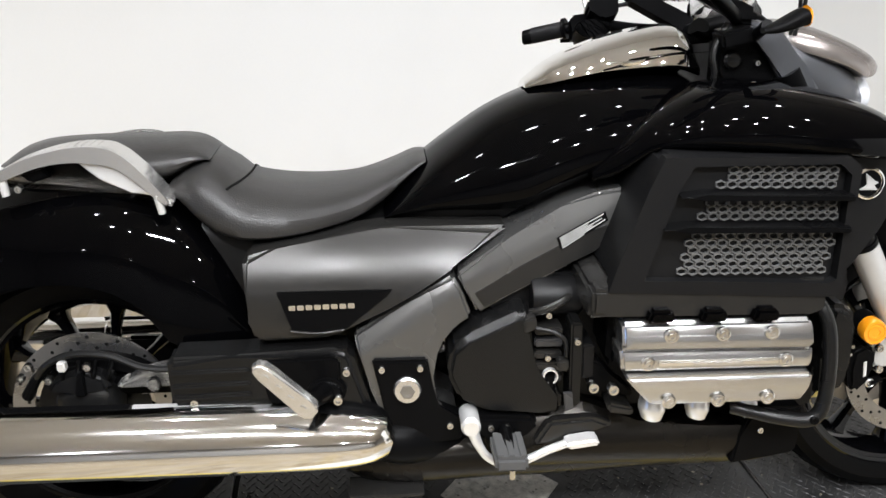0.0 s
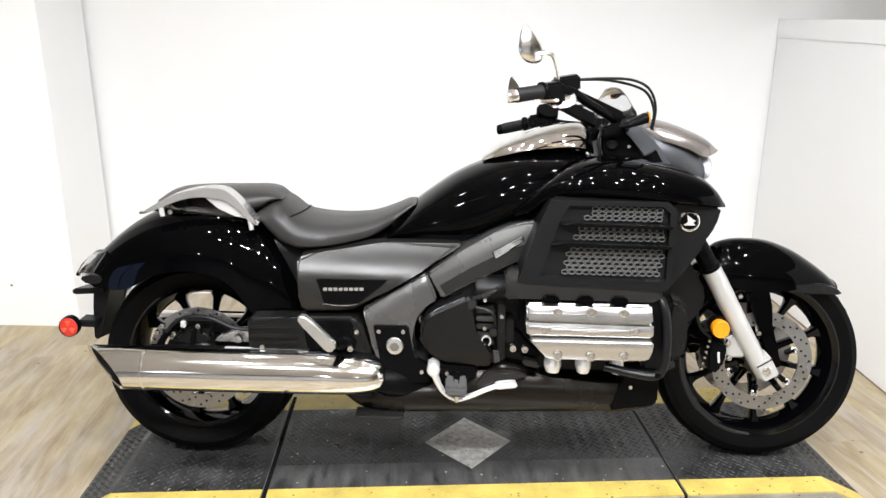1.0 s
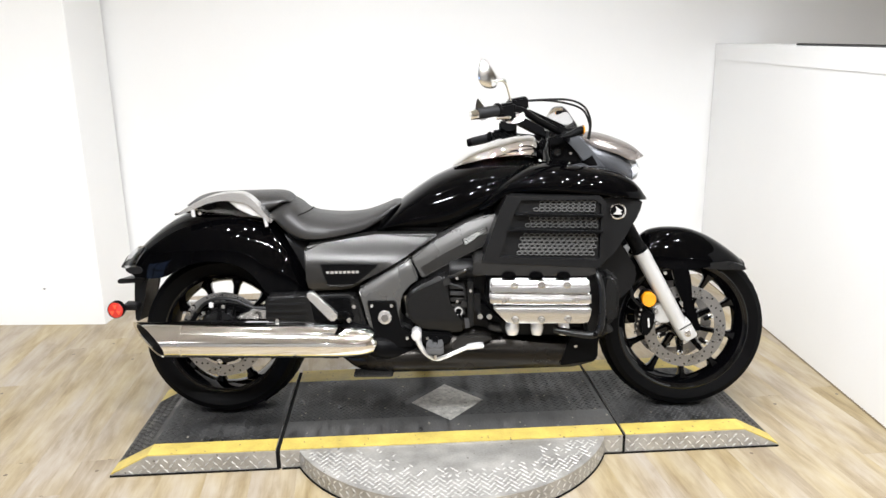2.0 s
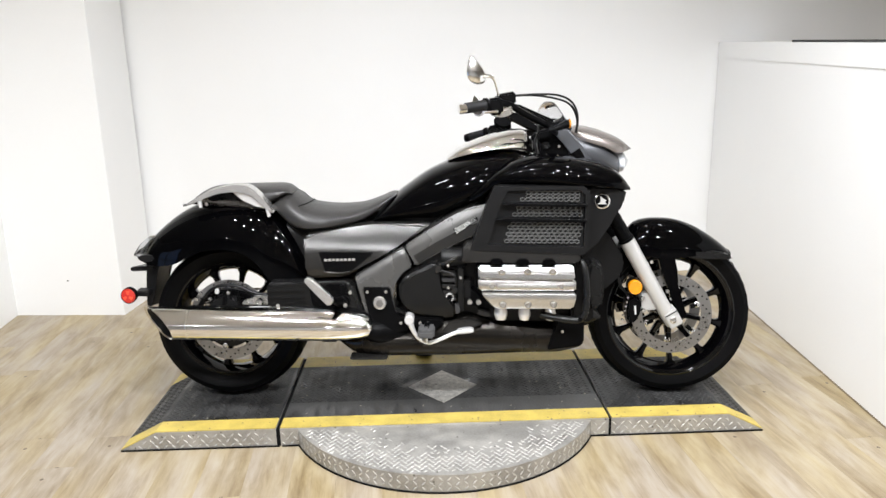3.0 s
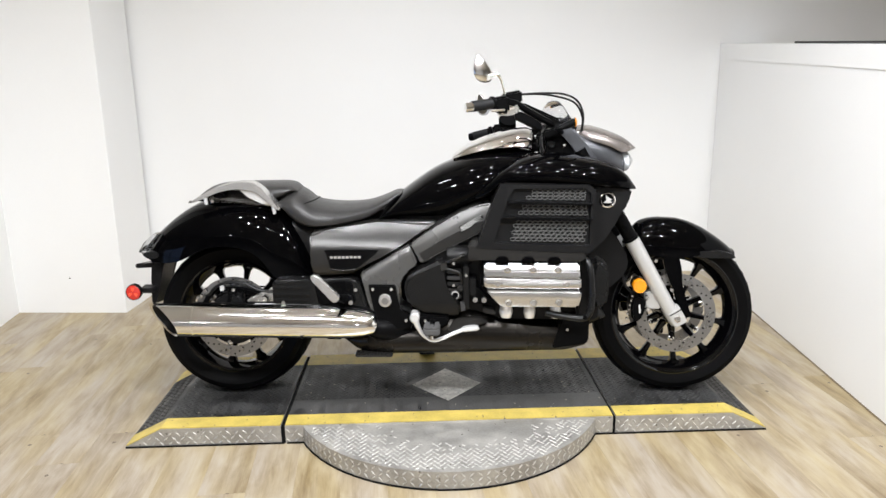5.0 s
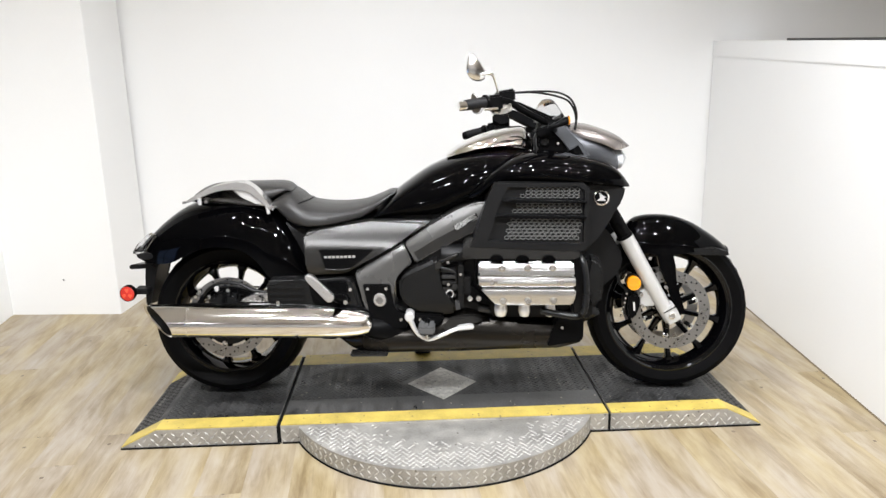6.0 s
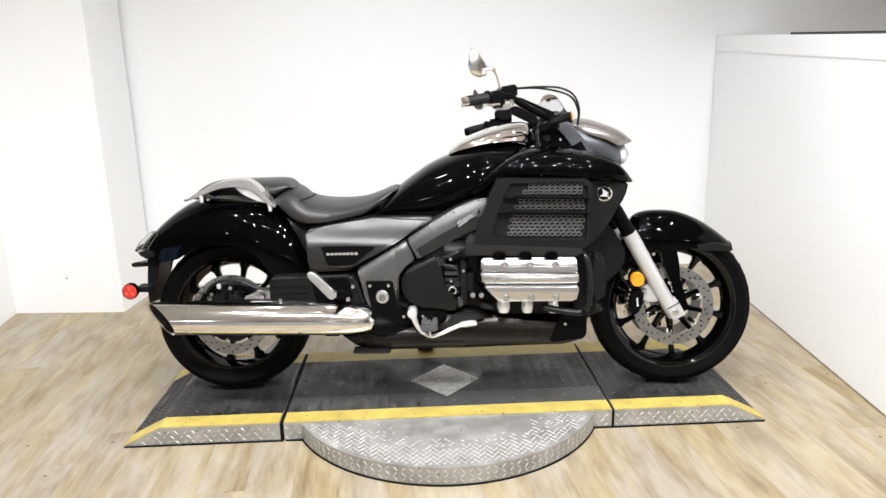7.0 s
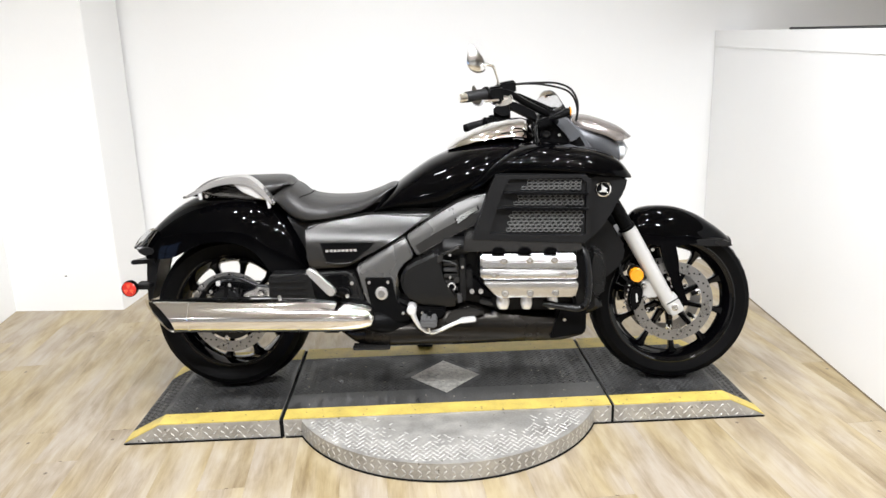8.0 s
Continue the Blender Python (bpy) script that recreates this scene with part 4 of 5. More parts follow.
def silencer():
    bm = bmesh.new()
    rows, n = [], 40
    stations = [(-1.06, 0.0565), (-0.97, 0.0572), (-0.8, 0.0578), (-0.6, 0.0578), (-0.5, 0.0575), (-0.44, 0.0568), (-0.40, 0.0548), (-0.36, 0.0505), (-0.33, 0.0445), (-0.305, 0.036), (-0.292, 0.022)]
    for i in range(46):
        x = -1.078 + 0.786 * i / 45
        r = line_at(stations, x)
        row = []
        for j in range(n):
            a = 2 * math.pi * j / n
            c, s = math.cos(a), math.sin(a)
            zz = 0.407 + 0.006 * (x + 1.06) - 0.62 * (0.0575 - r) * (x > -0.5)
            cut_x = x - (0.032 * s + 0.062 * c) * max(0.0, 1 - i / 12) + 0.5 * r * s * max(0.0, (x + 0.40) / 0.11)
            row.append(bm.verts.new((cut_x, -0.262 + r * 1.0 * c, zz + r * s)))
        rows.append(row)
    inner = []
    for j in range(n):
        a = 2 * math.pi * j / n
        c, s = math.cos(a), math.sin(a)
        inner.append(bm.verts.new((-1.074 - (0.032 * s + 0.062 * c) * 0.93, -0.262 + 0.051 * c, 0.407 + 0.051 * s)))
    deep = [bm.verts.new((v.co.x + 0.10, v.co.y, v.co.z)) for v in inner]
    seq = [deep, inner] + rows
    for a_, b_ in zip(seq, seq[1:]):
        for j in range(n):
            bm.faces.new((a_[j], a_[(j + 1) % n], b_[(j + 1) % n], b_[j]))
    bm.faces.new(rows[-1])
    bm.faces.new(deep)
    return bm


for mu in both("silencer", silencer, SILM, bike, "long chrome silencer with a slash-cut end"):
    s = -1 if mu.data.vertices[0].co.y < 0 else 1
    part("end_bore", lathe([(0.0498, -0.965), (0.0498, -0.96), (0.0004, -0.96)], (0, s * 0.262, 0.407), 32, "x"), GAP, mu)
    li = bmesh.new()
    near, far = [], []
    for j in range(40):
        a = 2 * math.pi * j / 40
        c, sn = math.cos(a), math.sin(a)
        near.append(li.verts.new((-1.069 - (0.032 * sn + 0.062 * c) * 0.93, s * (0.262 - 0.0502 * c), 0.407 + 0.0502 * sn)))
        far.append(li.verts.new((-0.94, s * (0.262 - 0.0502 * c), 0.407 + 0.0502 * sn)))
    for j in range(40):
        li.faces.new((near[j], near[(j + 1) % 40], far[(j + 1) % 40], far[j]))
    part("tail_liner", li, MATTE, mu, "dark inside of the slash-cut end")
    part("front_cup", lathe([(0.054, -0.47), (0.0585, -0.43), (0.0575, -0.395), (0.050, -0.348), (0.038, -0.315), (0.022, -0.292), (0.0004, -0.28)], (0, s * 0.244, 0.415), 32, "x"), SATIN, mu, "black cup round the silencer's front")
    part("joint_ring", lathe([(0.0575, -0.957), (0.0588, -0.955), (0.0588, -0.951), (0.0575, -0.949)], (0, s * 0.262, 0.4077), 48, "x", closed=True), CHROME, mu)
    part("heat_shield_trim", box(-0.965, -0.742, min(s * 0.242, s * 0.256), max(s * 0.242, s * 0.256), 0.4625, 0.4675, 0.001), SATIN, mu)
    part("heat_shield_edge", box(-0.738, -0.52, min(s * 0.242, s * 0.256), max(s * 0.242, s * 0.256), 0.4635, 0.4665, 0.001), SILVER, mu)
    part("hanger", box(-0.48, -0.42, min(s * 0.2, s * 0.24), max(s * 0.2, s * 0.24), 0.335, 0.36, 0.004), SATIN, mu)

# -- lower cover and exhaust --
belly = part("lower_cover", hull([(-0.42, 0.335), (-0.37, 0.37), (-0.30, 0.40), (-0.2, 0.405), (0.0, 0.41), (0.2, 0.42), (0.36, 0.42), (0.455, 0.41), (0.485, 0.395)],
                                 [(-0.42, 0.318), (-0.37, 0.27), (-0.30, 0.255), (-0.2, 0.256), (0.0, 0.261), (0.2, 0.272), (0.36, 0.287), (0.455, 0.305), (0.485, 0.33)],
                                 [(-0.42, 0.2), (-0.3, 0.248), (-0.1, 0.25), (0.1, 0.252), (0.3, 0.25), (0.44, 0.24), (0.485, 0.225)], 2.7), EXHAUST, bike, "black cover over the exhaust, tinted brown for the reflected floor")
both("cover_blade", lambda: slab([(-0.372, 0.289), (-0.365, 0.283), (-0.235, 0.285), (-0.23, 0.292)], -0.215, -0.268, 0.002), COVER, belly, "matte black lower blade")
both("collector_pipe", lambda: tube([(-0.335, -0.235, 0.388), (-0.31, -0.236, 0.385), (-0.27, -0.23, 0.378), (-0.2, -0.2, 0.36), (-0.1, -0.18, 0.345)], [0.022, 0.036, 0.043, 0.046, 0.046], 20), SATIN, belly)
for sd in both("side_skirt", lambda: domed([(-0.13, 0.43), (-0.02, 0.44), (0.06, 0.446), (0.13, 0.43), (0.17, 0.405), (0.24, 0.405), (0.31, 0.40), (0.40, 0.40), (0.475, 0.395), (0.48, 0.34), (0.40, 0.31), (0.2, 0.30), (0.0, 0.29), (-0.1, 0.30)], -0.19, -0.262, lambda x, z: 7.5 * (z - 0.368) ** 2, 0.006, 3), EXHAUST, belly, "black heat shield skirt, tinted brown for the reflected floor"):
    s = -1 if sd.data.vertices[0].co.y < 0 else 1
    part("bolt", bolt_head(0.405, s * 0.265, 0.396, 0.006, 0.004, s), BOLT, sd)
    part("skirt_front", slab([(0.392, 0.44), (0.484, 0.44), (0.483, 0.356), (0.472, 0.345), (0.352, 0.326), (0.368, 0.385)], s * 0.21, s * 0.266, 0.005, 3), SATIN, sd)
    part("skirt_step", slab([(0.0, 0.43), (0.08, 0.436), (0.12, 0.42), (0.02, 0.385), (-0.03, 0.385)], s * 0.255, s * 0.275, 0.006), COVER, sd)

# -- engine --
engine = part("engine_block", box(-0.12, 0.45, -0.21, 0.21, 0.40, 0.70, 0.02), MATTE, bike, "black flat-six engine block")
for cl in both("clutch_cover", lambda: domed([(-0.186, 0.525), (-0.178, 0.568), (-0.15, 0.592), (-0.055, 0.635), (-0.036, 0.632), (-0.038, 0.54), (-0.022, 0.510), (0.022, 0.487), (0.022, 0.444), (-0.02, 0.437), (-0.112, 0.447), (-0.165, 0.477)], -0.19, -0.275, lambda x, z: 0.9 * max(0.0, z - 0.585 - 0.42 * (x + 0.15)) + 3.0 * max(0.0, 0.49 - z) ** 2, 0.010, 3), LOWER, engine, "dark satin engine side cover"):
    s = -1 if cl.data.vertices[0].co.y < 0 else 1
    part("case_lug", slab([(-0.052, 0.625), (-0.03, 0.632), (-0.028, 0.61), (-0.05, 0.60)], s * 0.26, s * 0.28, 0.003), COVER, cl)
for hd in both("cylinder_head", lambda: slab([(0.09, 0.665), (0.43, 0.668), (0.445, 0.60), (0.44, 0.50), (0.15, 0.495), (0.085, 0.56)], -0.2, -0.298, 0.012), SATIN, engine, "black cylinder head"):
    s = -1 if hd.data.vertices[0].co.y < 0 else 1
    # bright three-band rocker cover, each band rounded over
    for pts, y1, fall in (([(0.096, 0.657), (0.424, 0.660), (0.430, 0.613), (0.096, 0.615)], 0.350, lambda x, z: 12.0 * max(0.0, z - 0.627) ** 2),
                          ([(0.094, 0.612), (0.434, 0.610), (0.434, 0.570), (0.10, 0.568)], 0.343, lambda x, z: 14.0 * (z - 0.590) ** 2),
                          ([(0.103, 0.565), (0.434, 0.567), (0.434, 0.545), (0.424, 0.508), (0.157, 0.505)], 0.350, lambda x, z: 7.0 * max(0.0, 0.552 - z) ** 2)):
        part("cover_band", domed(pts, s * 0.29, s * y1, lambda x, z: -s * fall(x, z), 0.006, 3, 0.016), CASTM, hd, "bright polished rocker cover band")
    part("centre_bar", slab([(0.16, 0.593), (0.37, 0.594), (0.37, 0.585), (0.16, 0.584)], s * 0.340, s * 0.348, 0.002), POLISHED, hd)
    for i in range(5):
        part("mark_bar", box(0.22 + 0.018 * i, 0.2335 + 0.018 * i, min(s * 0.345, s * 0.350), max(s * 0.345, s * 0.350), 0.586, 0.592, 0.001), RAILM, hd)
    for bx, bz in ((0.177, 0.640), (0.266, 0.642), (0.351, 0.643), (0.143, 0.588), (0.384, 0.590), (0.181, 0.523), (0.268, 0.524), (0.356, 0.526)):
        yb = s * (0.342 if 0.57 < bz < 0.61 else 0.348)
        part("cover_bolt", lathe([(0.0125, yb), (0.0125, yb + s * 0.003), (0.0095, yb + s * 0.004), (0.0085, yb + s * 0.002), (0.0065, yb + s * 0.002), (0.0060, yb + s * 0.006), (0.0035, yb + s * 0.006), (0.003, yb + s * 0.003), (0.0003, yb + s * 0.003)], (bx, 0, bz), 18), BOLT, hd)
    for k, (px, w) in enumerate(((0.176, 0.022), (0.260, 0.020), (0.352, 0.018))):
        part("exhaust_stub", lathe([(w, 0.52), (w, 0.485), (w * 1.1, 0.481), (w * 1.1, 0.470), (w, 0.464), (w * 0.88, 0.455)], (px, s * 0.288, 0), 24, "z"), SILVER, hd, "bright exhaust stub")
for hd in [o for o in engine.children if o.name.startswith("cylinder_head")]:
    for o in (hd, *hd.children):
        for v in o.data.vertices:
            v.co.x += 0.006
            v.co.z -= 0.007
for vr in both("intake_rail", lambda: slab([(0.045, 0.655), (0.05, 0.70), (0.075, 0.712), (0.20, 0.705), (0.40, 0.708), (0.41, 0.718), (0.455, 0.718), (0.455, 0.66), (0.43, 0.665), (0.09, 0.66)], -0.2, -0.335, 0.006), COVER, engine, "dark grey intake rail"):
    s = -1 if vr.data.vertices[0].co.y < 0 else 1
    for px in (0.165, 0.255, 0.345):
        part("rail_boss", slab([(px - 0.025, 0.655), (px - 0.018, 0.676), (px + 0.018, 0.676), (px + 0.025, 0.655)], s * 0.33, s * 0.352, 0.005), GLOSS, vr)
    part("rail_end", box(0.05, 0.078, min(s * 0.3, s * 0.342), max(s * 0.3, s * 0.342), 0.665, 0.708, 0.006), COVER, vr)
# hoses and ribs between cover and head
for k in range(5):
    part("alternator_rib", box(-0.028, 0.022, -0.262, -0.22, 0.588 - 0.022 * k, 0.602 - 0.022 * k, 0.003), COVER if k in (0, 2, 3) else RIB, engine)
part("hose", tube([(-0.035, -0.25, 0.625), (-0.01, -0.262, 0.637), (0.02, -0.262, 0.652), (0.035, -0.25, 0.655)], 0.007, 10), COVER, engine, "short grey hose")
part("hose_clamp", lathe([(0.014, -0.262), (0.014, -0.27), (0.011, -0.27), (0.011, -0.262)], (0.0, 0, 0.515), 20, closed=True), SILVER, engine)
part("hose", tube([(0.0, -0.262, 0.515), (0.004, -0.262, 0.48), (0.012, -0.255, 0.455)], 0.009, 10), SATIN, engine)
part("sensor_block", box(0.03, 0.05, -0.29, -0.24, 0.47, 0.625, 0.004), LOWER, engine)
part("cable_loom", tube([(-0.03, -0.275, 0.61), (0.0, -0.282, 0.606), (0.02, -0.285, 0.592), (0.024, -0.28, 0.56)], 0.004, 8), HOSE, engine)
part("connector", box(0.008, 0.028, -0.288, -0.268, 0.535, 0.555, 0.003), COVER, engine)
part("drain_tab", slab([(0.018, 0.50), (0.034, 0.50), (0.037, 0.47), (0.022, 0.465)], -0.29, -0.295, 0.001), RIB, engine)
part("sensor_block", box(0.052, 0.075, -0.28, -0.22, 0.515, 0.58, 0.004), MATTE, engine)
part("starter_case", lathe([(0.03, -0.03), (0.034, -0.02), (0.034, 0.05), (0.028, 0.06)], (0.0, -0.225, 0.645), 20, "x"), MATTE, engine)
studs(engine, ((-0.005, -0.262, 0.628), (-0.005, -0.262, 0.549), (0.04, -0.29, 0.594)), 0.006, 0.007)
studs(engine, ((0.072, -0.285, 0.508), (0.103, -0.3, 0.513)), 0.0105, 0.012)
part("engine_strap", slab([(0.06, 0.545), (0.085, 0.545), (0.125, 0.50), (0.15, 0.49), (0.15, 0.475), (0.07, 0.49)], -0.24, -0.275, 0.004), SATIN, engine)
part("bracket", slab([(0.10, 0.48), (0.145, 0.47), (0.145, 0.455), (0.10, 0.462)], -0.25, -0.30, 0.004), COVER, engine)
# engine guard and side fairing in front
for gd in both("engine_guard", lambda: tube([(0.325, -0.295, 0.466), (0.40, -0.325, 0.463), (0.455, -0.335, 0.465), (0.475, -0.335, 0.50), (0.478, -0.33, 0.58), (0.468, -0.32, 0.645), (0.44, -0.29, 0.68), (0.40, -0.25, 0.69)], 0.012, 14, 8), LOWER, bike, "black tubular engine guard"):
    s = -1 if gd.data.vertices[0].co.y < 0 else 1
    part("guard_pad", slab([(0.49, 0.655), (0.53, 0.648), (0.545, 0.62), (0.545, 0.52), (0.535, 0.492), (0.495, 0.478), (0.487, 0.56)], s * 0.22, s * 0.30, 0.012, 3), LOWER, gd, "dark guard pad")
    part("guard_end", bolt_head(0.455, s * 0.345, 0.470, 0.008, 0.004, s), SATIN, gd)
# added slab that darkens the gap between engine and fork
part("radiator_shroud", slab([(0.50, 0.47), (0.58, 0.49), (0.645, 0.55), (0.655, 0.61), (0.60, 0.70), (0.535, 0.745), (0.50, 0.70)], -0.10, 0.10, 0.012, 3), MATTE, bike, "black filler slab for the dark gap behind the fork")
part("radiator", box(0.44, 0.52, -0.24, 0.24, 0.42, 0.72, 0.01), MATTE, bike, "black radiator")
part("lower_fairing", hull([(0.44, 0.47), (0.50, 0.47), (0.54, 0.45), (0.56, 0.42)], [(0.44, 0.36), (0.50, 0.37), (0.54, 0.385), (0.56, 0.40)], [(0.44, 0.22), (0.56, 0.16)], 4), LOWER, bike, "black lower fairing")

# -- brake pedal and rider's footrest --
pedal = part("brake_pedal", tube([(-0.146, -0.275, 0.442), (-0.142, -0.285, 0.425), (-0.13, -0.285, 0.395), (-0.112, -0.285, 0.372), (-0.08, -0.285, 0.357), (-0.045, -0.285, 0.366), (-0.005, -0.285, 0.384), (0.03, -0.288, 0.399)], [0.0125, 0.0115, 0.0085, 0.0075, 0.007, 0.007, 0.007, 0.007], 12), SILVER, bike, "bright bent brake pedal")
part("pedal_pad", slab([(0.022, 0.403), (0.03, 0.408), (0.075, 0.414), (0.086, 0.410), (0.086, 0.400), (0.03, 0.393)], -0.278, -0.302, 0.004, 3), SILVER, pedal)
part("pedal_boss", lathe([(0.018, -0.25), (0.018, -0.292), (0.014, -0.297), (0.0004, -0.297)], (-0.146, 0, 0.438), 20), SILVER, pedal)
for ft in both("footrest", lambda: tube([(-0.082, -0.22, 0.425), (-0.082, -0.27, 0.42), (-0.082, -0.35, 0.412)], [0.012, 0.012, 0.012], 12), SATIN, bike, "rider's footrest with a rubber block"):
    s = -1 if ft.data.vertices[0].co.y < 0 else 1
    ya, yb = sorted((s * 0.285, s * 0.358))
    part("rubber_block", box(-0.112, -0.054, ya, yb, 0.398, 0.424, 0.006), PEG, ft)
    for k in range(3):
        part("rubber_rib", box(-0.108 + 0.02 * k, -0.097 + 0.02 * k, ya + 0.006, yb - 0.006, 0.423, 0.427, 0.001), PEG, ft)
    part("feeler", tube([(-0.082, s * 0.352, 0.40), (-0.082, s * 0.352, 0.384)], 0.005, 8, 1), BOLT, ft)
    pb = part("footrest_bracket", slab([(-0.15, 0.445), (-0.03, 0.44), (-0.02, 0.425), (-0.045, 0.40), (-0.09, 0.385), (-0.12, 0.40), (-0.135, 0.42)], s * 0.235, s * 0.275, 0.006), SATIN, ft)
    for bx in (-0.108, -0.08):
        part("bolt", bolt_head(bx, s * 0.275, 0.425, 0.0065, 0.006, s), BOLT, pb)

# -- tank, console, shelters --
tank = part("tank", hull([(-0.285, 0.758), (-0.25, 0.796), (-0.209, 0.836), (-0.171, 0.866), (-0.083, 0.926), (0.004, 0.966), (0.068, 0.988), (0.154, 1.004), (0.239, 1.008), (0.293, 0.994), (0.34, 0.955)],
                         [(-0.285, 0.757), (-0.2, 0.757), (-0.048, 0.757), (0.02, 0.79), (0.08, 0.82), (0.16, 0.845), (0.34, 0.87)],
                         [(-0.285, 0.15), (-0.22, 0.165), (-0.1, 0.188), (0.03, 0.212), (0.15, 0.225), (0.27, 0.215), (0.34, 0.18)], 2.5, around=40, waist=0.36), GLOSS, bike, "gloss black sculpted tank shelter")
console = part("tank_console", hull([(-0.01, 0.976), (0.035, 1.012), (0.113, 1.048), (0.198, 1.073), (0.257, 1.082), (0.288, 1.074), (0.308, 1.036)],
                                    [(-0.01, 0.963), (0.035, 0.978), (0.113, 1.0), (0.198, 1.01), (0.257, 1.01), (0.308, 0.995)],
                                    [(-0.01, 0.04), (0.035, 0.08), (0.113, 0.112), (0.198, 0.125), (0.27, 0.118), (0.308, 0.09)], 2.3, waist=0.2), CHROME, bike, "chrome tank console")
part("filler_door", slab(oval(0.0, 0.0, 0.045, 0.024, 24), 0, 0.006, 0.002), SATIN, console)
fd = console.children[0]
fd.matrix_basis = Matrix.Translation((0.22, -0.03, 1.052)) @ pose(0, 0, 0, 90 + 14, 0, 0) @ Matrix.Scale(-1, 4, (0, 1, 0))
for sh in both("upper_shelter", lambda: hull([(0.075, 0.866), (0.115, 0.906), (0.165, 0.952), (0.235, 0.996), (0.30, 1.011), (0.36, 1.013), (0.43, 1.007), (0.52, 0.989), (0.575, 0.968), (0.608, 0.942), (0.634, 0.908)],
                                             [(0.075, 0.845), (0.115, 0.862), (0.165, 0.905), (0.235, 0.913), (0.30, 0.914), (0.36, 0.914), (0.43, 0.91), (0.52, 0.902), (0.575, 0.897), (0.634, 0.893)],
                                             [(0.075, 0.02), (0.13, 0.05), (0.235, 0.10), (0.4, 0.13), (0.52, 0.118), (0.6, 0.09), (0.634, 0.05)], 2.6, middle=-0.205, waist=0.3), GLOSS, bike, "gloss black upper radiator shelter"):
    pass
for hs in both("radiator_shelter", lambda: slab([(0.165, 0.918), (0.30, 0.922), (0.45, 0.918), (0.475, 0.90), (0.472, 0.71), (0.462, 0.694), (0.082, 0.707), (0.096, 0.75), (0.142, 0.87)], -0.13, -0.322, 0.01, 3), MATTE, bike, "matte black radiator shelter with mesh vents"):
    s = -1 if hs.data.vertices[0].co.y < 0 else 1
    part("shelter_rim", ring([(0.158, 0.922), (0.46, 0.924), (0.482, 0.905), (0.478, 0.705), (0.464, 0.69), (0.076, 0.703), (0.092, 0.752), (0.135, 0.872)],
                             [(0.205, 0.908), (0.445, 0.912), (0.466, 0.895), (0.464, 0.72), (0.452, 0.714), (0.135, 0.722), (0.145, 0.752), (0.182, 0.865)], s * 0.315, s * 0.338), MATTE, hs)
    for z, xa in ((0.861, 0.183), (0.809, 0.158)):
        part("slat", slab([(xa, z), (xa + 0.04, z + 0.006), (0.472, z + 0.004), (0.472, z - 0.006), (xa + 0.04, z - 0.004)], s * 0.32, s * 0.349, 0.002), SATIN, hs)
    for xa, xb, za, zb, lean in ((0.25, 0.463, 0.870, 0.905, 0.03), (0.225, 0.463, 0.818, 0.852, 0.02), (0.20, 0.46, 0.726, 0.797, 0.015)):
        me = bmesh.new()
        px, pz = 0.0185, 0.0118
        nz = max(2, int((zb - za) / pz + 0.5))
        for r in range(nz):
            z = za + (r + 0.5) * (zb - za) / nz
            x = xa + lean * (z - za) / (zb - za) + (px / 2 if r % 2 else 0)
            while x < xb - px * 0.4:
                hexa = [(x + px * 0.52 * math.cos(q), z + pz * 0.60 * math.sin(q)) for q in (math.pi / 6 + math.pi / 3 * k for k in range(6))]
                hexb = [(x + px * 0.435 * math.cos(q), z + pz * 0.43 * math.sin(q)) for q in (math.pi / 6 + math.pi / 3 * k for k in range(6))]
                ring(hexa, hexb, s * 0.3225, s * 0.3275, me)
                x += px
        tagged(part("vent_mesh", me, MESH, hs, "dark honeycomb vent mesh", 20), kind="stuff")
for tp in both("nose_panel", lambda: slab([(0.476, 0.915), (0.56, 0.912), (0.618, 0.902), (0.606, 0.85), (0.565, 0.785), (0.524, 0.722), (0.476, 0.660), (0.464, 0.682), (0.474, 0.73)], -0.15, -0.285, 0.01, 3), MATTE, bike, "matte black angular nose panel"):
    s = -1 if tp.data.vertices[0].co.y < 0 else 1
    em = part("emblem", lathe([(0.0275, s * 0.2850), (0.0275, s * 0.2890), (0.024, s * 0.2910), (0.0235, s * 0.2870), (0.0004, s * 0.2870)], (0.531, 0, 0.864), 32), CHROME, tp, "round chrome emblem")
    part("emblem_shape", slab([(0.514, 0.853), (0.548, 0.853), (0.538, 0.862), (0.548, 0.866), (0.536, 0.871), (0.523, 0.882), (0.527, 0.862)], s * 0.2870, s * 0.2905, 0.001), SILVER, em)
    part("emblem_field", lathe([(0.0225, s * 0.2875), (0.0004, s * 0.2878)], (0.531, 0, 0.864), 24), SATIN, em)

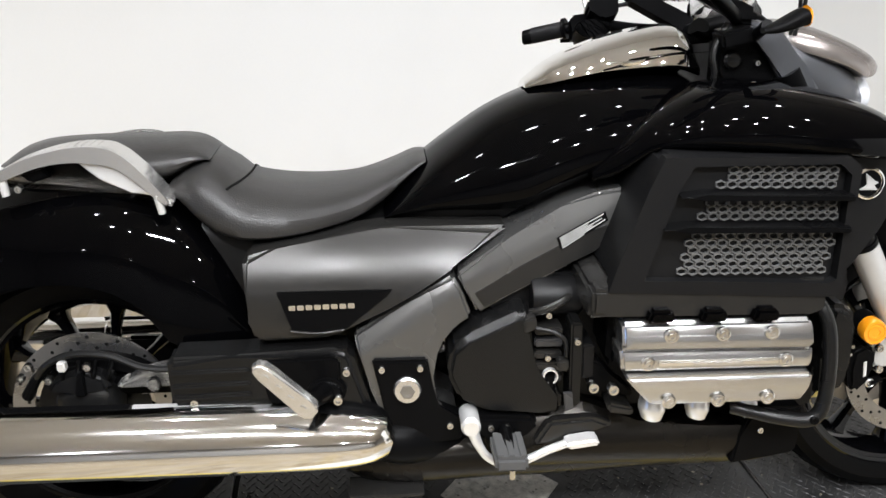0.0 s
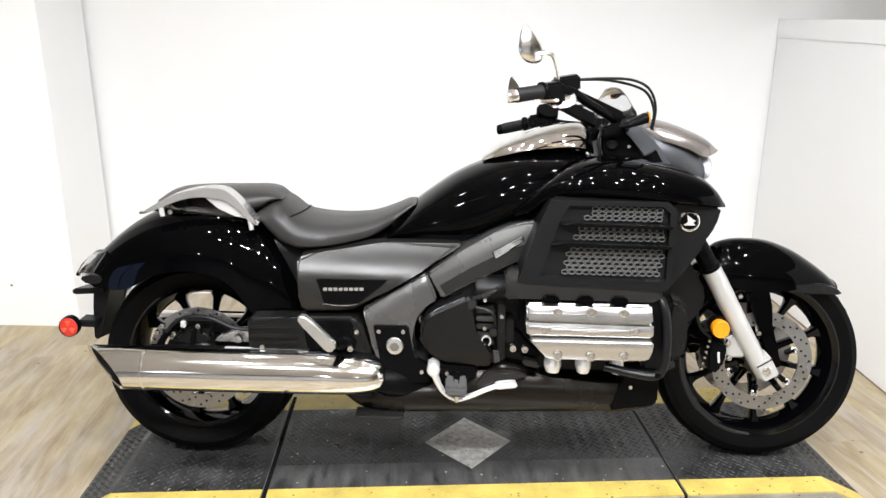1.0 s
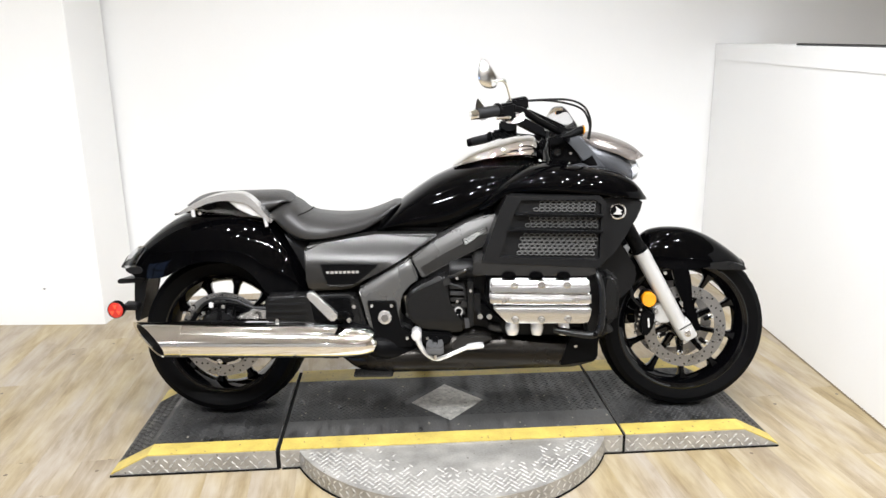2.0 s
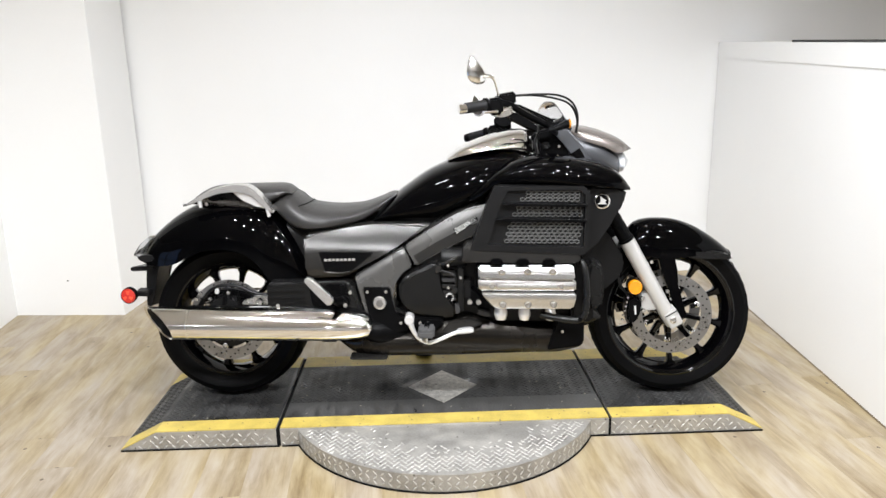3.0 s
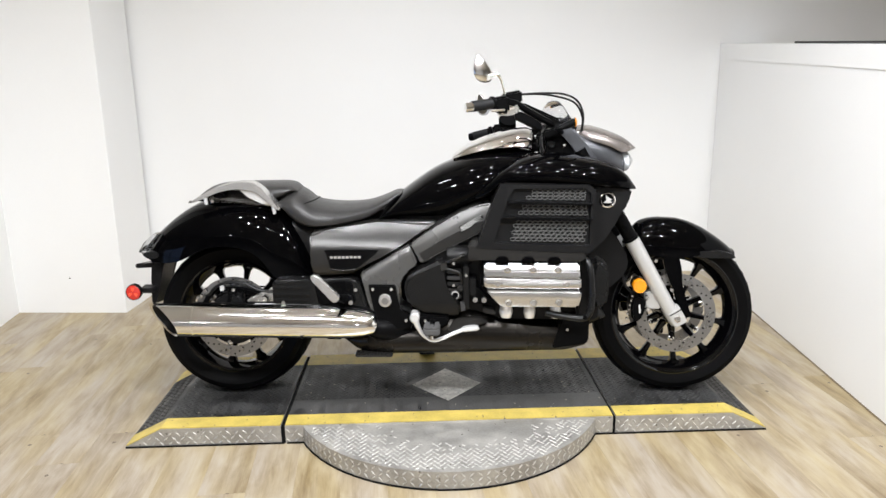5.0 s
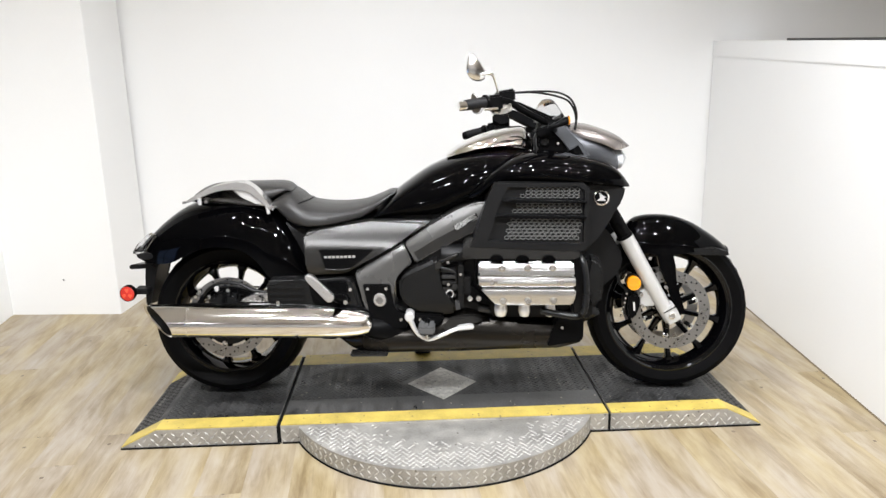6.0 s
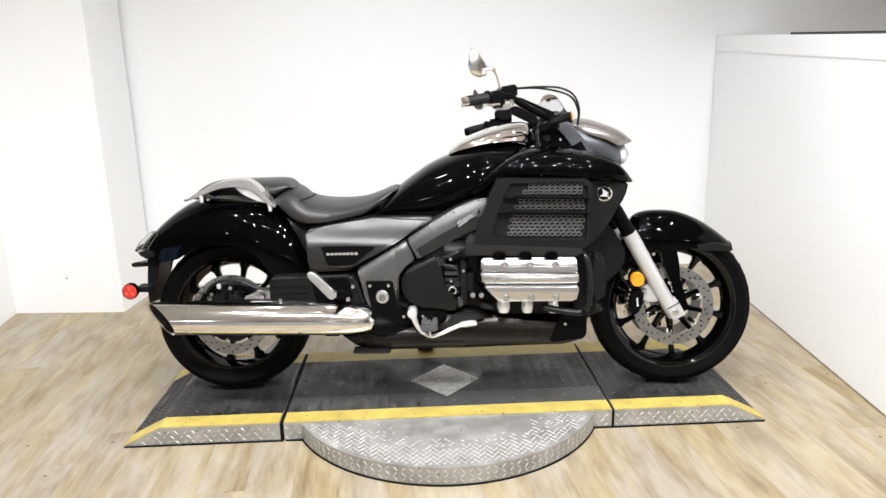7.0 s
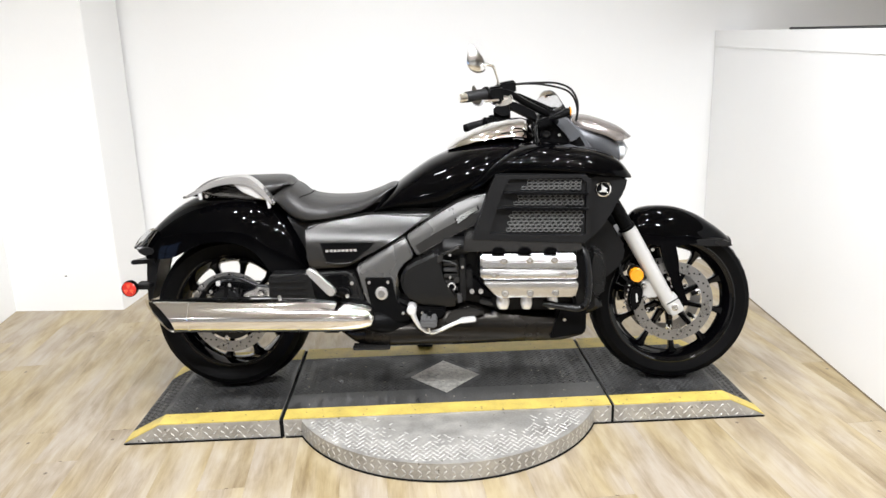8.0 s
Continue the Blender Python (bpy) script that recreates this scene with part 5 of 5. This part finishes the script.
# -- front fork, mudguard, caliper --
FA, FB, FC = Vector((0.862, -0.118, 0.372)), Vector((0.672, -0.118, 0.684)), Vector((0.47, -0.118, 1.016))
for leg in both("fork_leg", lambda: tube([FA, FA.lerp(FB, 0.12), FA.lerp(FB, 0.9), FB], [0.0235, 0.0265, 0.0285, 0.0285], 20, 1), FORKM, bike, "light grey fork lower leg"):
    s = -1 if leg.data.vertices[0].co.y < 0 else 1
    f = Vector((1, -s, 1))
    part("fork_tube", tube([FB * f, FC * f], 0.0262, 20, 1), SATIN, leg, "black fork tube")
    part("dust_collar", tube([FB * f, FB.lerp(FC, 0.025) * f], 0.0295, 20, 1), SATIN, leg)
    part("axle_clamp", slab([(0.820, 0.412), (0.863, 0.438), (0.897, 0.383), (0.854, 0.357)], s * 0.092, s * 0.146, 0.004), FORKM, leg)
    # dark strip, slightly proud, stands in for the slot's shade
    part("clamp_slot", slab([(0.827, 0.406), (0.868, 0.431), (0.870, 0.428), (0.829, 0.403)], s * 0.14, s * 0.1468, 0), GAP, leg)
    part("axle_bolt", lathe([(0.014, s * 0.144), (0.014, s * 0.149), (0.0095, s * 0.151), (0.008, s * 0.147), (0.0004, s * 0.147)], (0.858, 0, 0.395), 16), BOLT, leg)
    cal = part("front_caliper", slab([(0.688, 0.462), (0.712, 0.478), (0.738, 0.464), (0.742, 0.43), (0.732, 0.392), (0.71, 0.368), (0.692, 0.38), (0.684, 0.42)], s * 0.06, s * 0.132, 0.008, 3), SATIN, leg, "black front brake caliper")
    part("caliper_mark", slab([(0.712, 0.44), (0.718, 0.442), (0.722, 0.41), (0.716, 0.408)], s * 0.131, s * 0.134, 0), MARK, cal)
    part("caliper_arm", slab([(0.735, 0.478), (0.765, 0.49), (0.80, 0.452), (0.80, 0.42), (0.745, 0.418), (0.738, 0.44)], s * 0.09, s * 0.12, 0.005), FORKM, leg, "grey caliper mount")
    for bx, bz in ((0.741, 0.470), (0.748, 0.424), (0.722, 0.505), (0.70, 0.503)):
        part("bolt", bolt_head(bx, s * 0.128, bz, 0.0085, 0.008, s), BOLT, cal)
    for k in range(6):
        part("bleed_bolt", bolt_head(0.688 - 0.003 * k, s * 0.12, 0.47 - 0.017 * k, 0.0045, 0.006, s), BOLT, cal)
    ar = part("amber_reflector", lathe([(0.0255, s * 0.135), (0.0265, s * 0.145), (0.0255, s * 0.153), (0.0240, s * 0.156), (0.0205, s * 0.1565), (0.0198, s * 0.1545), (0.0155, s * 0.1545), (0.0148, s * 0.1560), (0.0100, s * 0.1560), (0.0094, s * 0.1545), (0.0004, s * 0.1545)], (0.697, 0, 0.519), 32), AMBER, leg, "round amber side reflector")
    part("reflector_plate", slab(oval(0.697, 0.519, 0.0275, 0.0275), s * 0.11, s * 0.136, 0.002), SATIN, ar)
    part("fender_stay", slab([(0.80, 0.612), (0.862, 0.615), (0.874, 0.57), (0.882, 0.51), (0.905, 0.43), (0.925, 0.392), (0.918, 0.378), (0.90, 0.382), (0.86, 0.46), (0.815, 0.56)], s * 0.078, s * 0.094, 0.004), GLOSS, leg, "gloss black mudguard stay")
    for bx, bz in ((0.774, 0.598), (0.842, 0.487)):
        part("bolt", bolt_head(bx, s * 0.095, bz, 0.0075, 0.007, s), BOLT, leg)
    part("brake_hose", tube([(0.70, s * 0.10, 0.47), (0.668, s * 0.09, 0.50), (0.65, s * 0.085, 0.56), (0.625, s * 0.08, 0.62), (0.60, s * 0.07, 0.70)], 0.0055, 8), HOSE, leg)
front_guard = part("front_mudguard", shell([(0.672, 0.668), (0.70, 0.718), (0.74, 0.738), (0.80, 0.744), (0.87, 0.738), (0.94, 0.714), (1.0, 0.68), (1.05, 0.645), (1.08, 0.618)],
                                           [(0.672, 0.65), (0.70, 0.642), (0.74, 0.622), (0.80, 0.61), (0.87, 0.612), (0.94, 0.622), (1.0, 0.622), (1.05, 0.612), (1.08, 0.604)],
                                           [(0.672, 0.075), (0.74, 0.092), (0.85, 0.097), (0.95, 0.094), (1.03, 0.078), (1.08, 0.04)], 0.006, 2.6), GLOSS, bike, "gloss black front mudguard")

# a strip paler than the gloss, for light reflected along this edge
both("guard_edge", lambda: slab([(0.905, 0.612), (0.93, 0.640), (1.0, 0.640), (1.05, 0.626), (1.068, 0.612), (1.05, 0.607), (0.97, 0.610)], -0.070, -0.0955, 0.004, 3), LOWER, front_guard, "satin lower edge of the mudguard, paler for its reflection")

# -- head lamp cowl --
cowl = part("headlamp_cowl", hull([(0.40, 1.07), (0.44, 1.075), (0.50, 1.065), (0.56, 1.045), (0.60, 1.02), (0.618, 1.0), (0.628, 0.98)],
                                  [(0.40, 1.03), (0.43, 0.985), (0.48, 0.965), (0.54, 0.948), (0.60, 0.928), (0.628, 0.918)],
                                  [(0.40, 0.10), (0.46, 0.125), (0.54, 0.125), (0.60, 0.11), (0.628, 0.09)], 3.4), COWLM, bike, "blue-grey headlamp cowl")
part("visor", hull([(0.448, 1.084), (0.473, 1.094), (0.524, 1.089), (0.593, 1.067), (0.639, 1.046), (0.673, 1.018)],
                   [(0.448, 1.072), (0.474, 1.047), (0.513, 1.035), (0.569, 1.018), (0.612, 0.998), (0.645, 1.004), (0.673, 1.012)],
                   [(0.448, 0.09), (0.50, 0.128), (0.58, 0.13), (0.63, 0.115), (0.673, 0.06)], 3.0, waist=0.25), VISORM, cowl, "taupe silver headlamp visor")
lens = part("headlamp_lens", hull([(0.61, 0.997), (0.632, 1.002), (0.652, 0.998), (0.668, 0.975)], [(0.61, 0.925), (0.632, 0.92), (0.652, 0.93), (0.668, 0.955)], [(0.61, 0.10), (0.642, 0.095), (0.668, 0.04)], 2.4), CLEAR, cowl, "clear headlamp lens")
part("reflector_bowl", hull([(0.59, 0.98), (0.645, 0.992)], [(0.59, 0.945), (0.645, 0.93)], [(0.59, 0.05), (0.645, 0.088)], 2.4), BOWLM, lens)
lens.visible_shadow = False
both("cowl_wing", lambda: slab([(0.368, 1.10), (0.395, 1.106), (0.432, 1.094), (0.485, 1.03), (0.53, 0.972), (0.467, 0.965), (0.42, 1.035), (0.385, 1.085)], -0.10, -0.135, 0.008, 3), COWLM, cowl, "grey cowl side wing")
part("steering_head", box(0.33, 0.44, -0.09, 0.09, 0.90, 1.06, 0.02), MATTE, bike, "black steering head")
part("yoke", slab([(0.33, 1.05), (0.45, 1.05), (0.45, 1.02), (0.34, 1.02)], -0.11, 0.11, 0.008), SATIN, bike, "black fork yoke")
for pr in both("steering_cover", lambda: slab([(0.322, 1.07), (0.40, 1.088), (0.44, 1.04), (0.478, 0.985), (0.47, 0.962), (0.36, 0.965), (0.325, 1.01)], -0.085, -0.118, 0.008, 3), SATIN, bike, "black steering cover"):
    s = -1 if pr.data.vertices[0].co.y < 0 else 1
    part("ignition_barrel", lathe([(0.017, s * 0.10), (0.017, s * 0.124), (0.012, s * 0.128), (0.0004, s * 0.126)], (0.352, 0, 1.035), 20), LOWER, pr)
    part("clamp", slab([(0.315, 1.085), (0.372, 1.10), (0.378, 1.068), (0.322, 1.056)], s * 0.105, s * 0.15, 0.005), SATIN, pr)
    for bx, bz in ((0.335, 1.072), (0.362, 1.078), (0.40, 1.03), (0.432, 0.992)):
        part("bolt", bolt_head(bx, s * 0.118, bz, 0.0055, 0.006, s), BOLT, pr)
    part("loom", tube([(0.31, s * 0.115, 0.975), (0.318, s * 0.128, 1.01), (0.312, s * 0.13, 1.05), (0.335, s * 0.125, 1.10)], 0.005, 8), HOSE, pr)
part("gauge_pod", hull([(0.335, 1.095), (0.36, 1.112), (0.395, 1.12), (0.43, 1.115), (0.455, 1.10)], [(0.335, 1.07), (0.36, 1.06), (0.395, 1.06), (0.455, 1.07)], [(0.335, 0.05), (0.38, 0.07), (0.455, 0.05)], 2.6), SATIN, bike, "black instrument pod")
screen = part("screen", hull([(0.326, 1.14), (0.35, 1.178), (0.375, 1.186), (0.398, 1.178), (0.435, 1.126)], [(0.326, 1.10), (0.345, 1.09), (0.435, 1.09)], [(0.325, 0.04), (0.38, 0.075), (0.43, 0.05)], 2.4), TINT, bike, "smoked instrument screen")
screen.visible_shadow = False
for ts in both("turn_signal", lambda: hull([(0.350, 1.104), (0.370, 1.114), (0.396, 1.129), (0.414, 1.138), (0.422, 1.136)], [(0.350, 1.096), (0.370, 1.096), (0.396, 1.102), (0.414, 1.108), (0.422, 1.110)], [(0.350, 0.008), (0.368, 0.014), (0.398, 0.019), (0.422, 0.018)], 2.5, middle=-0.225), SATIN, bike, "black wedge-shaped turn signal"):
    s = -1 if ts.data.vertices[0].co.y < 0 else 1
    part("signal_lens", hull([(0.421, 1.142), (0.426, 1.138), (0.429, 1.128)], [(0.421, 1.108), (0.426, 1.110), (0.429, 1.120)], [(0.421, 0.0175), (0.426, 0.015), (0.429, 0.007)], 2.4, middle=s * 0.225), AMBER, ts, "amber turn signal lens")
    part("signal_stalk", tube([(0.363, s * 0.215, 1.108), (0.375, s * 0.17, 1.093), (0.395, s * 0.11, 1.075)], 0.010, 10), SATIN, ts)

# -- handlebar and controls --
bar = part("handlebar", tube([(0.055, -0.440, 1.185), (0.12, -0.405, 1.194), (0.20, -0.36, 1.196), (0.27, -0.27, 1.155), (0.36, -0.14, 1.105), (0.40, 0, 1.095), (0.36, 0.14, 1.105), (0.27, 0.27, 1.155), (0.20, 0.36, 1.196), (0.12, 0.405, 1.194), (0.055, 0.440, 1.185)], 0.0125, 12, 8), SATIN, bike, "black pulled-back handlebar")
for s in (-1, 1):
    gp = part("grip", tube([(0.062, s * 0.436, 1.186), (0.085, s * 0.424, 1.189), (0.13, s * 0.40, 1.195)], 0.0185, 16), GRIPM, bar, "dark rubber handlebar grip")
    part("grip_end", tube([(0.040, s * 0.447, 1.183), (0.043, s * 0.446, 1.183), (0.058, s * 0.438, 1.185), (0.063, s * 0.436, 1.186)], [0.013, 0.0165, 0.0175, 0.0165], 16, 1), CHROME if s < 0 else SATIN, gp, "chrome grip end" if s < 0 else "black grip end")
    part("grip_flange", tube([(0.128, s * 0.401, 1.195), (0.135, s * 0.397, 1.196)], 0.024, 16, 1), SATIN, gp)
    part("switch_housing", slab([(0.135, 1.215), (0.185, 1.222), (0.19, 1.165), (0.145, 1.158)], s * 0.355, s * 0.405, 0.008, 3), SATIN, bar, "black switch housing")
    part("lever", tube([(0.20, s * 0.37, 1.18), (0.17, s * 0.40, 1.174), (0.145, s * 0.412, 1.172), (0.125, s * 0.418, 1.172)], [0.007, 0.006, 0.005, 0.005], 8), CHROME if s < 0 else SATIN, bar, "bright control lever" if s < 0 else "black control lever")
    part("reservoir", slab([(0.165, 1.205), (0.163, 1.225), (0.232, 1.238), (0.235, 1.195), (0.20, 1.185)], s * 0.29, s * 0.345, 0.006), SATIN, bar, "black fluid reservoir")
    part("bar_riser", slab([(0.22, 1.185), (0.25, 1.185), (0.385, 1.125), (0.385, 1.10), (0.355, 1.10), (0.225, 1.165)], s * 0.14, s * 0.175, 0.008), SATIN, bar, "black riser arm")
    part("clutch_body", slab(smooth([(0.142, 1.166), (0.152, 1.184), (0.20, 1.193), (0.220, 1.182), (0.215, 1.160), (0.17, 1.150)]), s * 0.31, s * 0.372, 0.009, 3), POLISHED if s < 0 else SATIN, bar)
    mr = part("mirror_stem", tube([(0.174, s * 0.36, 1.225), (0.167, s * 0.37, 1.252), (0.158, s * 0.385, 1.279), (0.145, s * 0.395, 1.292), (0.108, s * 0.405, 1.291)], [0.0040, 0.0042, 0.0048, 0.0065, 0.0055], 10), DULLCHROME, bar, "chrome mirror stem")
    turn = pose(0.094, s * 0.40, 1.307, 0, 0, 41 if s > 0 else -58)
    shell_m = bmesh.new()
    bmesh.ops.create_uvsphere(shell_m, u_segments=28, v_segments=16, radius=1)
    for v in shell_m.verts:
        c = v.co.copy()
        wide = 0.038 * (1 - 0.55 * c.z)
        v.co = turn @ (0.83 * Vector(((0.026 if c.x > 0 else 0.003) * c.x, wide * c.y + s * 0.018 * c.z, 0.058 * c.z + 0.006)))
    # the far shell's paler silver stands in for a reflected white wall
    part("mirror_shell", shell_m, DULLCHROME if s < 0 else SILVER, mr, "teardrop mirror shell, chrome near and paler silver far", 60)
    gl = bmesh.new()
    rim = [gl.verts.new(turn @ (0.83 * Vector((-0.0058, 0.034 * (1 - 0.55 * math.sin(q)) * math.cos(q) + s * 0.018 * math.sin(q), 0.052 * math.sin(q) + 0.006)))) for q in (2 * math.pi * k / 28 for k in range(28))]
    gl.faces.new(rim)
    bmesh.ops.solidify(gl, geom=gl.faces[:], thickness=0.001)
    part("mirror_glass", gl, MIRROR, mr)
    for k, (dy, up) in enumerate(((0.0, 0.0), (0.02, -0.014))):
        part("cable", tube([(0.225, s * 0.32, 1.222), (0.30, s * (0.30 - dy), 1.226 + up * 0.3), (0.38, s * (0.26 - dy), 1.222 + up), (0.435, s * (0.22 - dy), 1.197 + up), (0.462, s * (0.19 - dy), 1.145 + up), (0.462, s * (0.16 - dy), 1.08)], 0.0038, 8), HOSE, bar, "black control cable")

# narrow the bar, far grip forward and down, to fit the camera's view
for o in (bar, *bar.children_recursive):
    for v in o.data.vertices:
        v.co.y *= 0.78
        if v.co.y > 0.08:
            v.co.x += 0.015 * min(1.0, (v.co.y - 0.08) / 0.2)
            v.co.z -= 0.044 * min(1.0, (v.co.y - 0.08) / 0.2)

# side stand, out on the far side
side_stand = part("side_stand", tube([(-0.10, 0.18, 0.33), (-0.12, 0.27, 0.22), (-0.125, 0.33, 0.145)], 0.013, 10), SATIN, bike, "black side stand, out")
part("stand_foot", box(-0.16, -0.09, 0.305, 0.355, 0.134, 0.142, 0.003), SATIN, side_stand)

# fork and front mudguard shifted and sheared back to fit the camera's view
for top, dx in [(o, -0.014) for o in bike.children if o.name.startswith("fork_leg")] + [(front_guard, -0.006)]:
    for o in (top, *top.children_recursive):
        shear = 0.0 if o.name.startswith(("amber_reflector", "reflector_plate")) else 0.03
        for v in o.data.vertices:
            v.co.x += dx - shear * max(0.0, 0.69 - v.co.z) + (0.005 if not shear else 0.0)
            v.co.z += 0.4 * shear * max(0.0, 0.69 - v.co.z)
# upright outlines; x scaled, outer parts lowered, to fit the camera's view
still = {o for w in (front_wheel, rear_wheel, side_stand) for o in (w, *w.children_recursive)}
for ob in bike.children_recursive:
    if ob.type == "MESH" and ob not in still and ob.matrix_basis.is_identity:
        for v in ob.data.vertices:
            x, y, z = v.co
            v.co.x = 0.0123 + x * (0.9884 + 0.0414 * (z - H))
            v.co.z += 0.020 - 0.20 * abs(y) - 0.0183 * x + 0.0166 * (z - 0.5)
# the machine leans on its side stand
LEAN = 9.5
bike.matrix_world = Matrix.Translation((0, -0.08, H)) @ pose(0, 0, 0, -LEAN, 0, 0.6) @ Matrix.Translation((0, 0, -H))

# ---- ceiling fittings ----
for bx, by, power in BULBS:
    can = thing("track_light", "small black ceiling track light", "lamp", (bx, by, CEILING), "track lights")
    part("can", lathe([(0.01, 0.0), (0.012, -0.10), (0.045, -0.12), (0.055, -0.2), (0.05, -0.2), (0.04, -0.125), (0.004, -0.118)], (0, 0, 0), 20, "z"), SATIN, can)

# ---- floor planks ----
PW, PL = 0.152, 1.22
pm = finish(box(-PL / 2 + 0.0001, PL / 2 - 0.0001, -PW / 2 + 0.0001, PW / 2 - 0.0001, -0.006, 0.0, 0.0003), "plank")
pm.materials.append(WOOD)
rng = random.Random(4)
verts, faces = [], []
ASKEW = pose(0, 0, 0, 0, 0, 8.5)
x = -7.9
while x < 7.9:
    y = -9.4 - rng.random() * PL
    while y < 3.4:
        cx, cy = x + PW / 2, y + PL / 2
        at = ASKEW @ Vector((cx, cy, 0))
        if -2.75 < at.x < 2.75 and -3.3 < at.y < 2.0:
            p = new("plank", pm)
            p.parent = floor
            p.matrix_basis = ASKEW @ Matrix.Translation((cx, cy, 0)) @ pose(0, 0, 0, 0, 0, 90)
        elif -6.2 < at.x < 6.6 and -8.1 < at.y < 1.9:
            n = len(verts)
            verts += [(y + dy * PL, -x - dx * PW, -0.0004 - 0.0056 * low) for low in (1, 0) for dx, dy in ((0.001, 0.0002), (0.999, 0.0002), (0.999, 0.9998), (0.001, 0.9998))]
            faces += [tuple(n + i for i in f) for f in ((0, 1, 2, 3), (4, 7, 6, 5), (0, 4, 5, 1), (1, 5, 6, 2), (2, 6, 7, 3), (3, 7, 4, 0))]
        y += PL
    x += PW
rest = bpy.data.meshes.new("plank_field")
rest.from_pydata(verts, [], faces)
rest.materials.append(WOOD)
field = tagged(new("plank_field", rest), kind="stuff")
field.parent = floor
field.matrix_basis = ASKEW @ pose(0, 0, 0, 0, 0, 90)
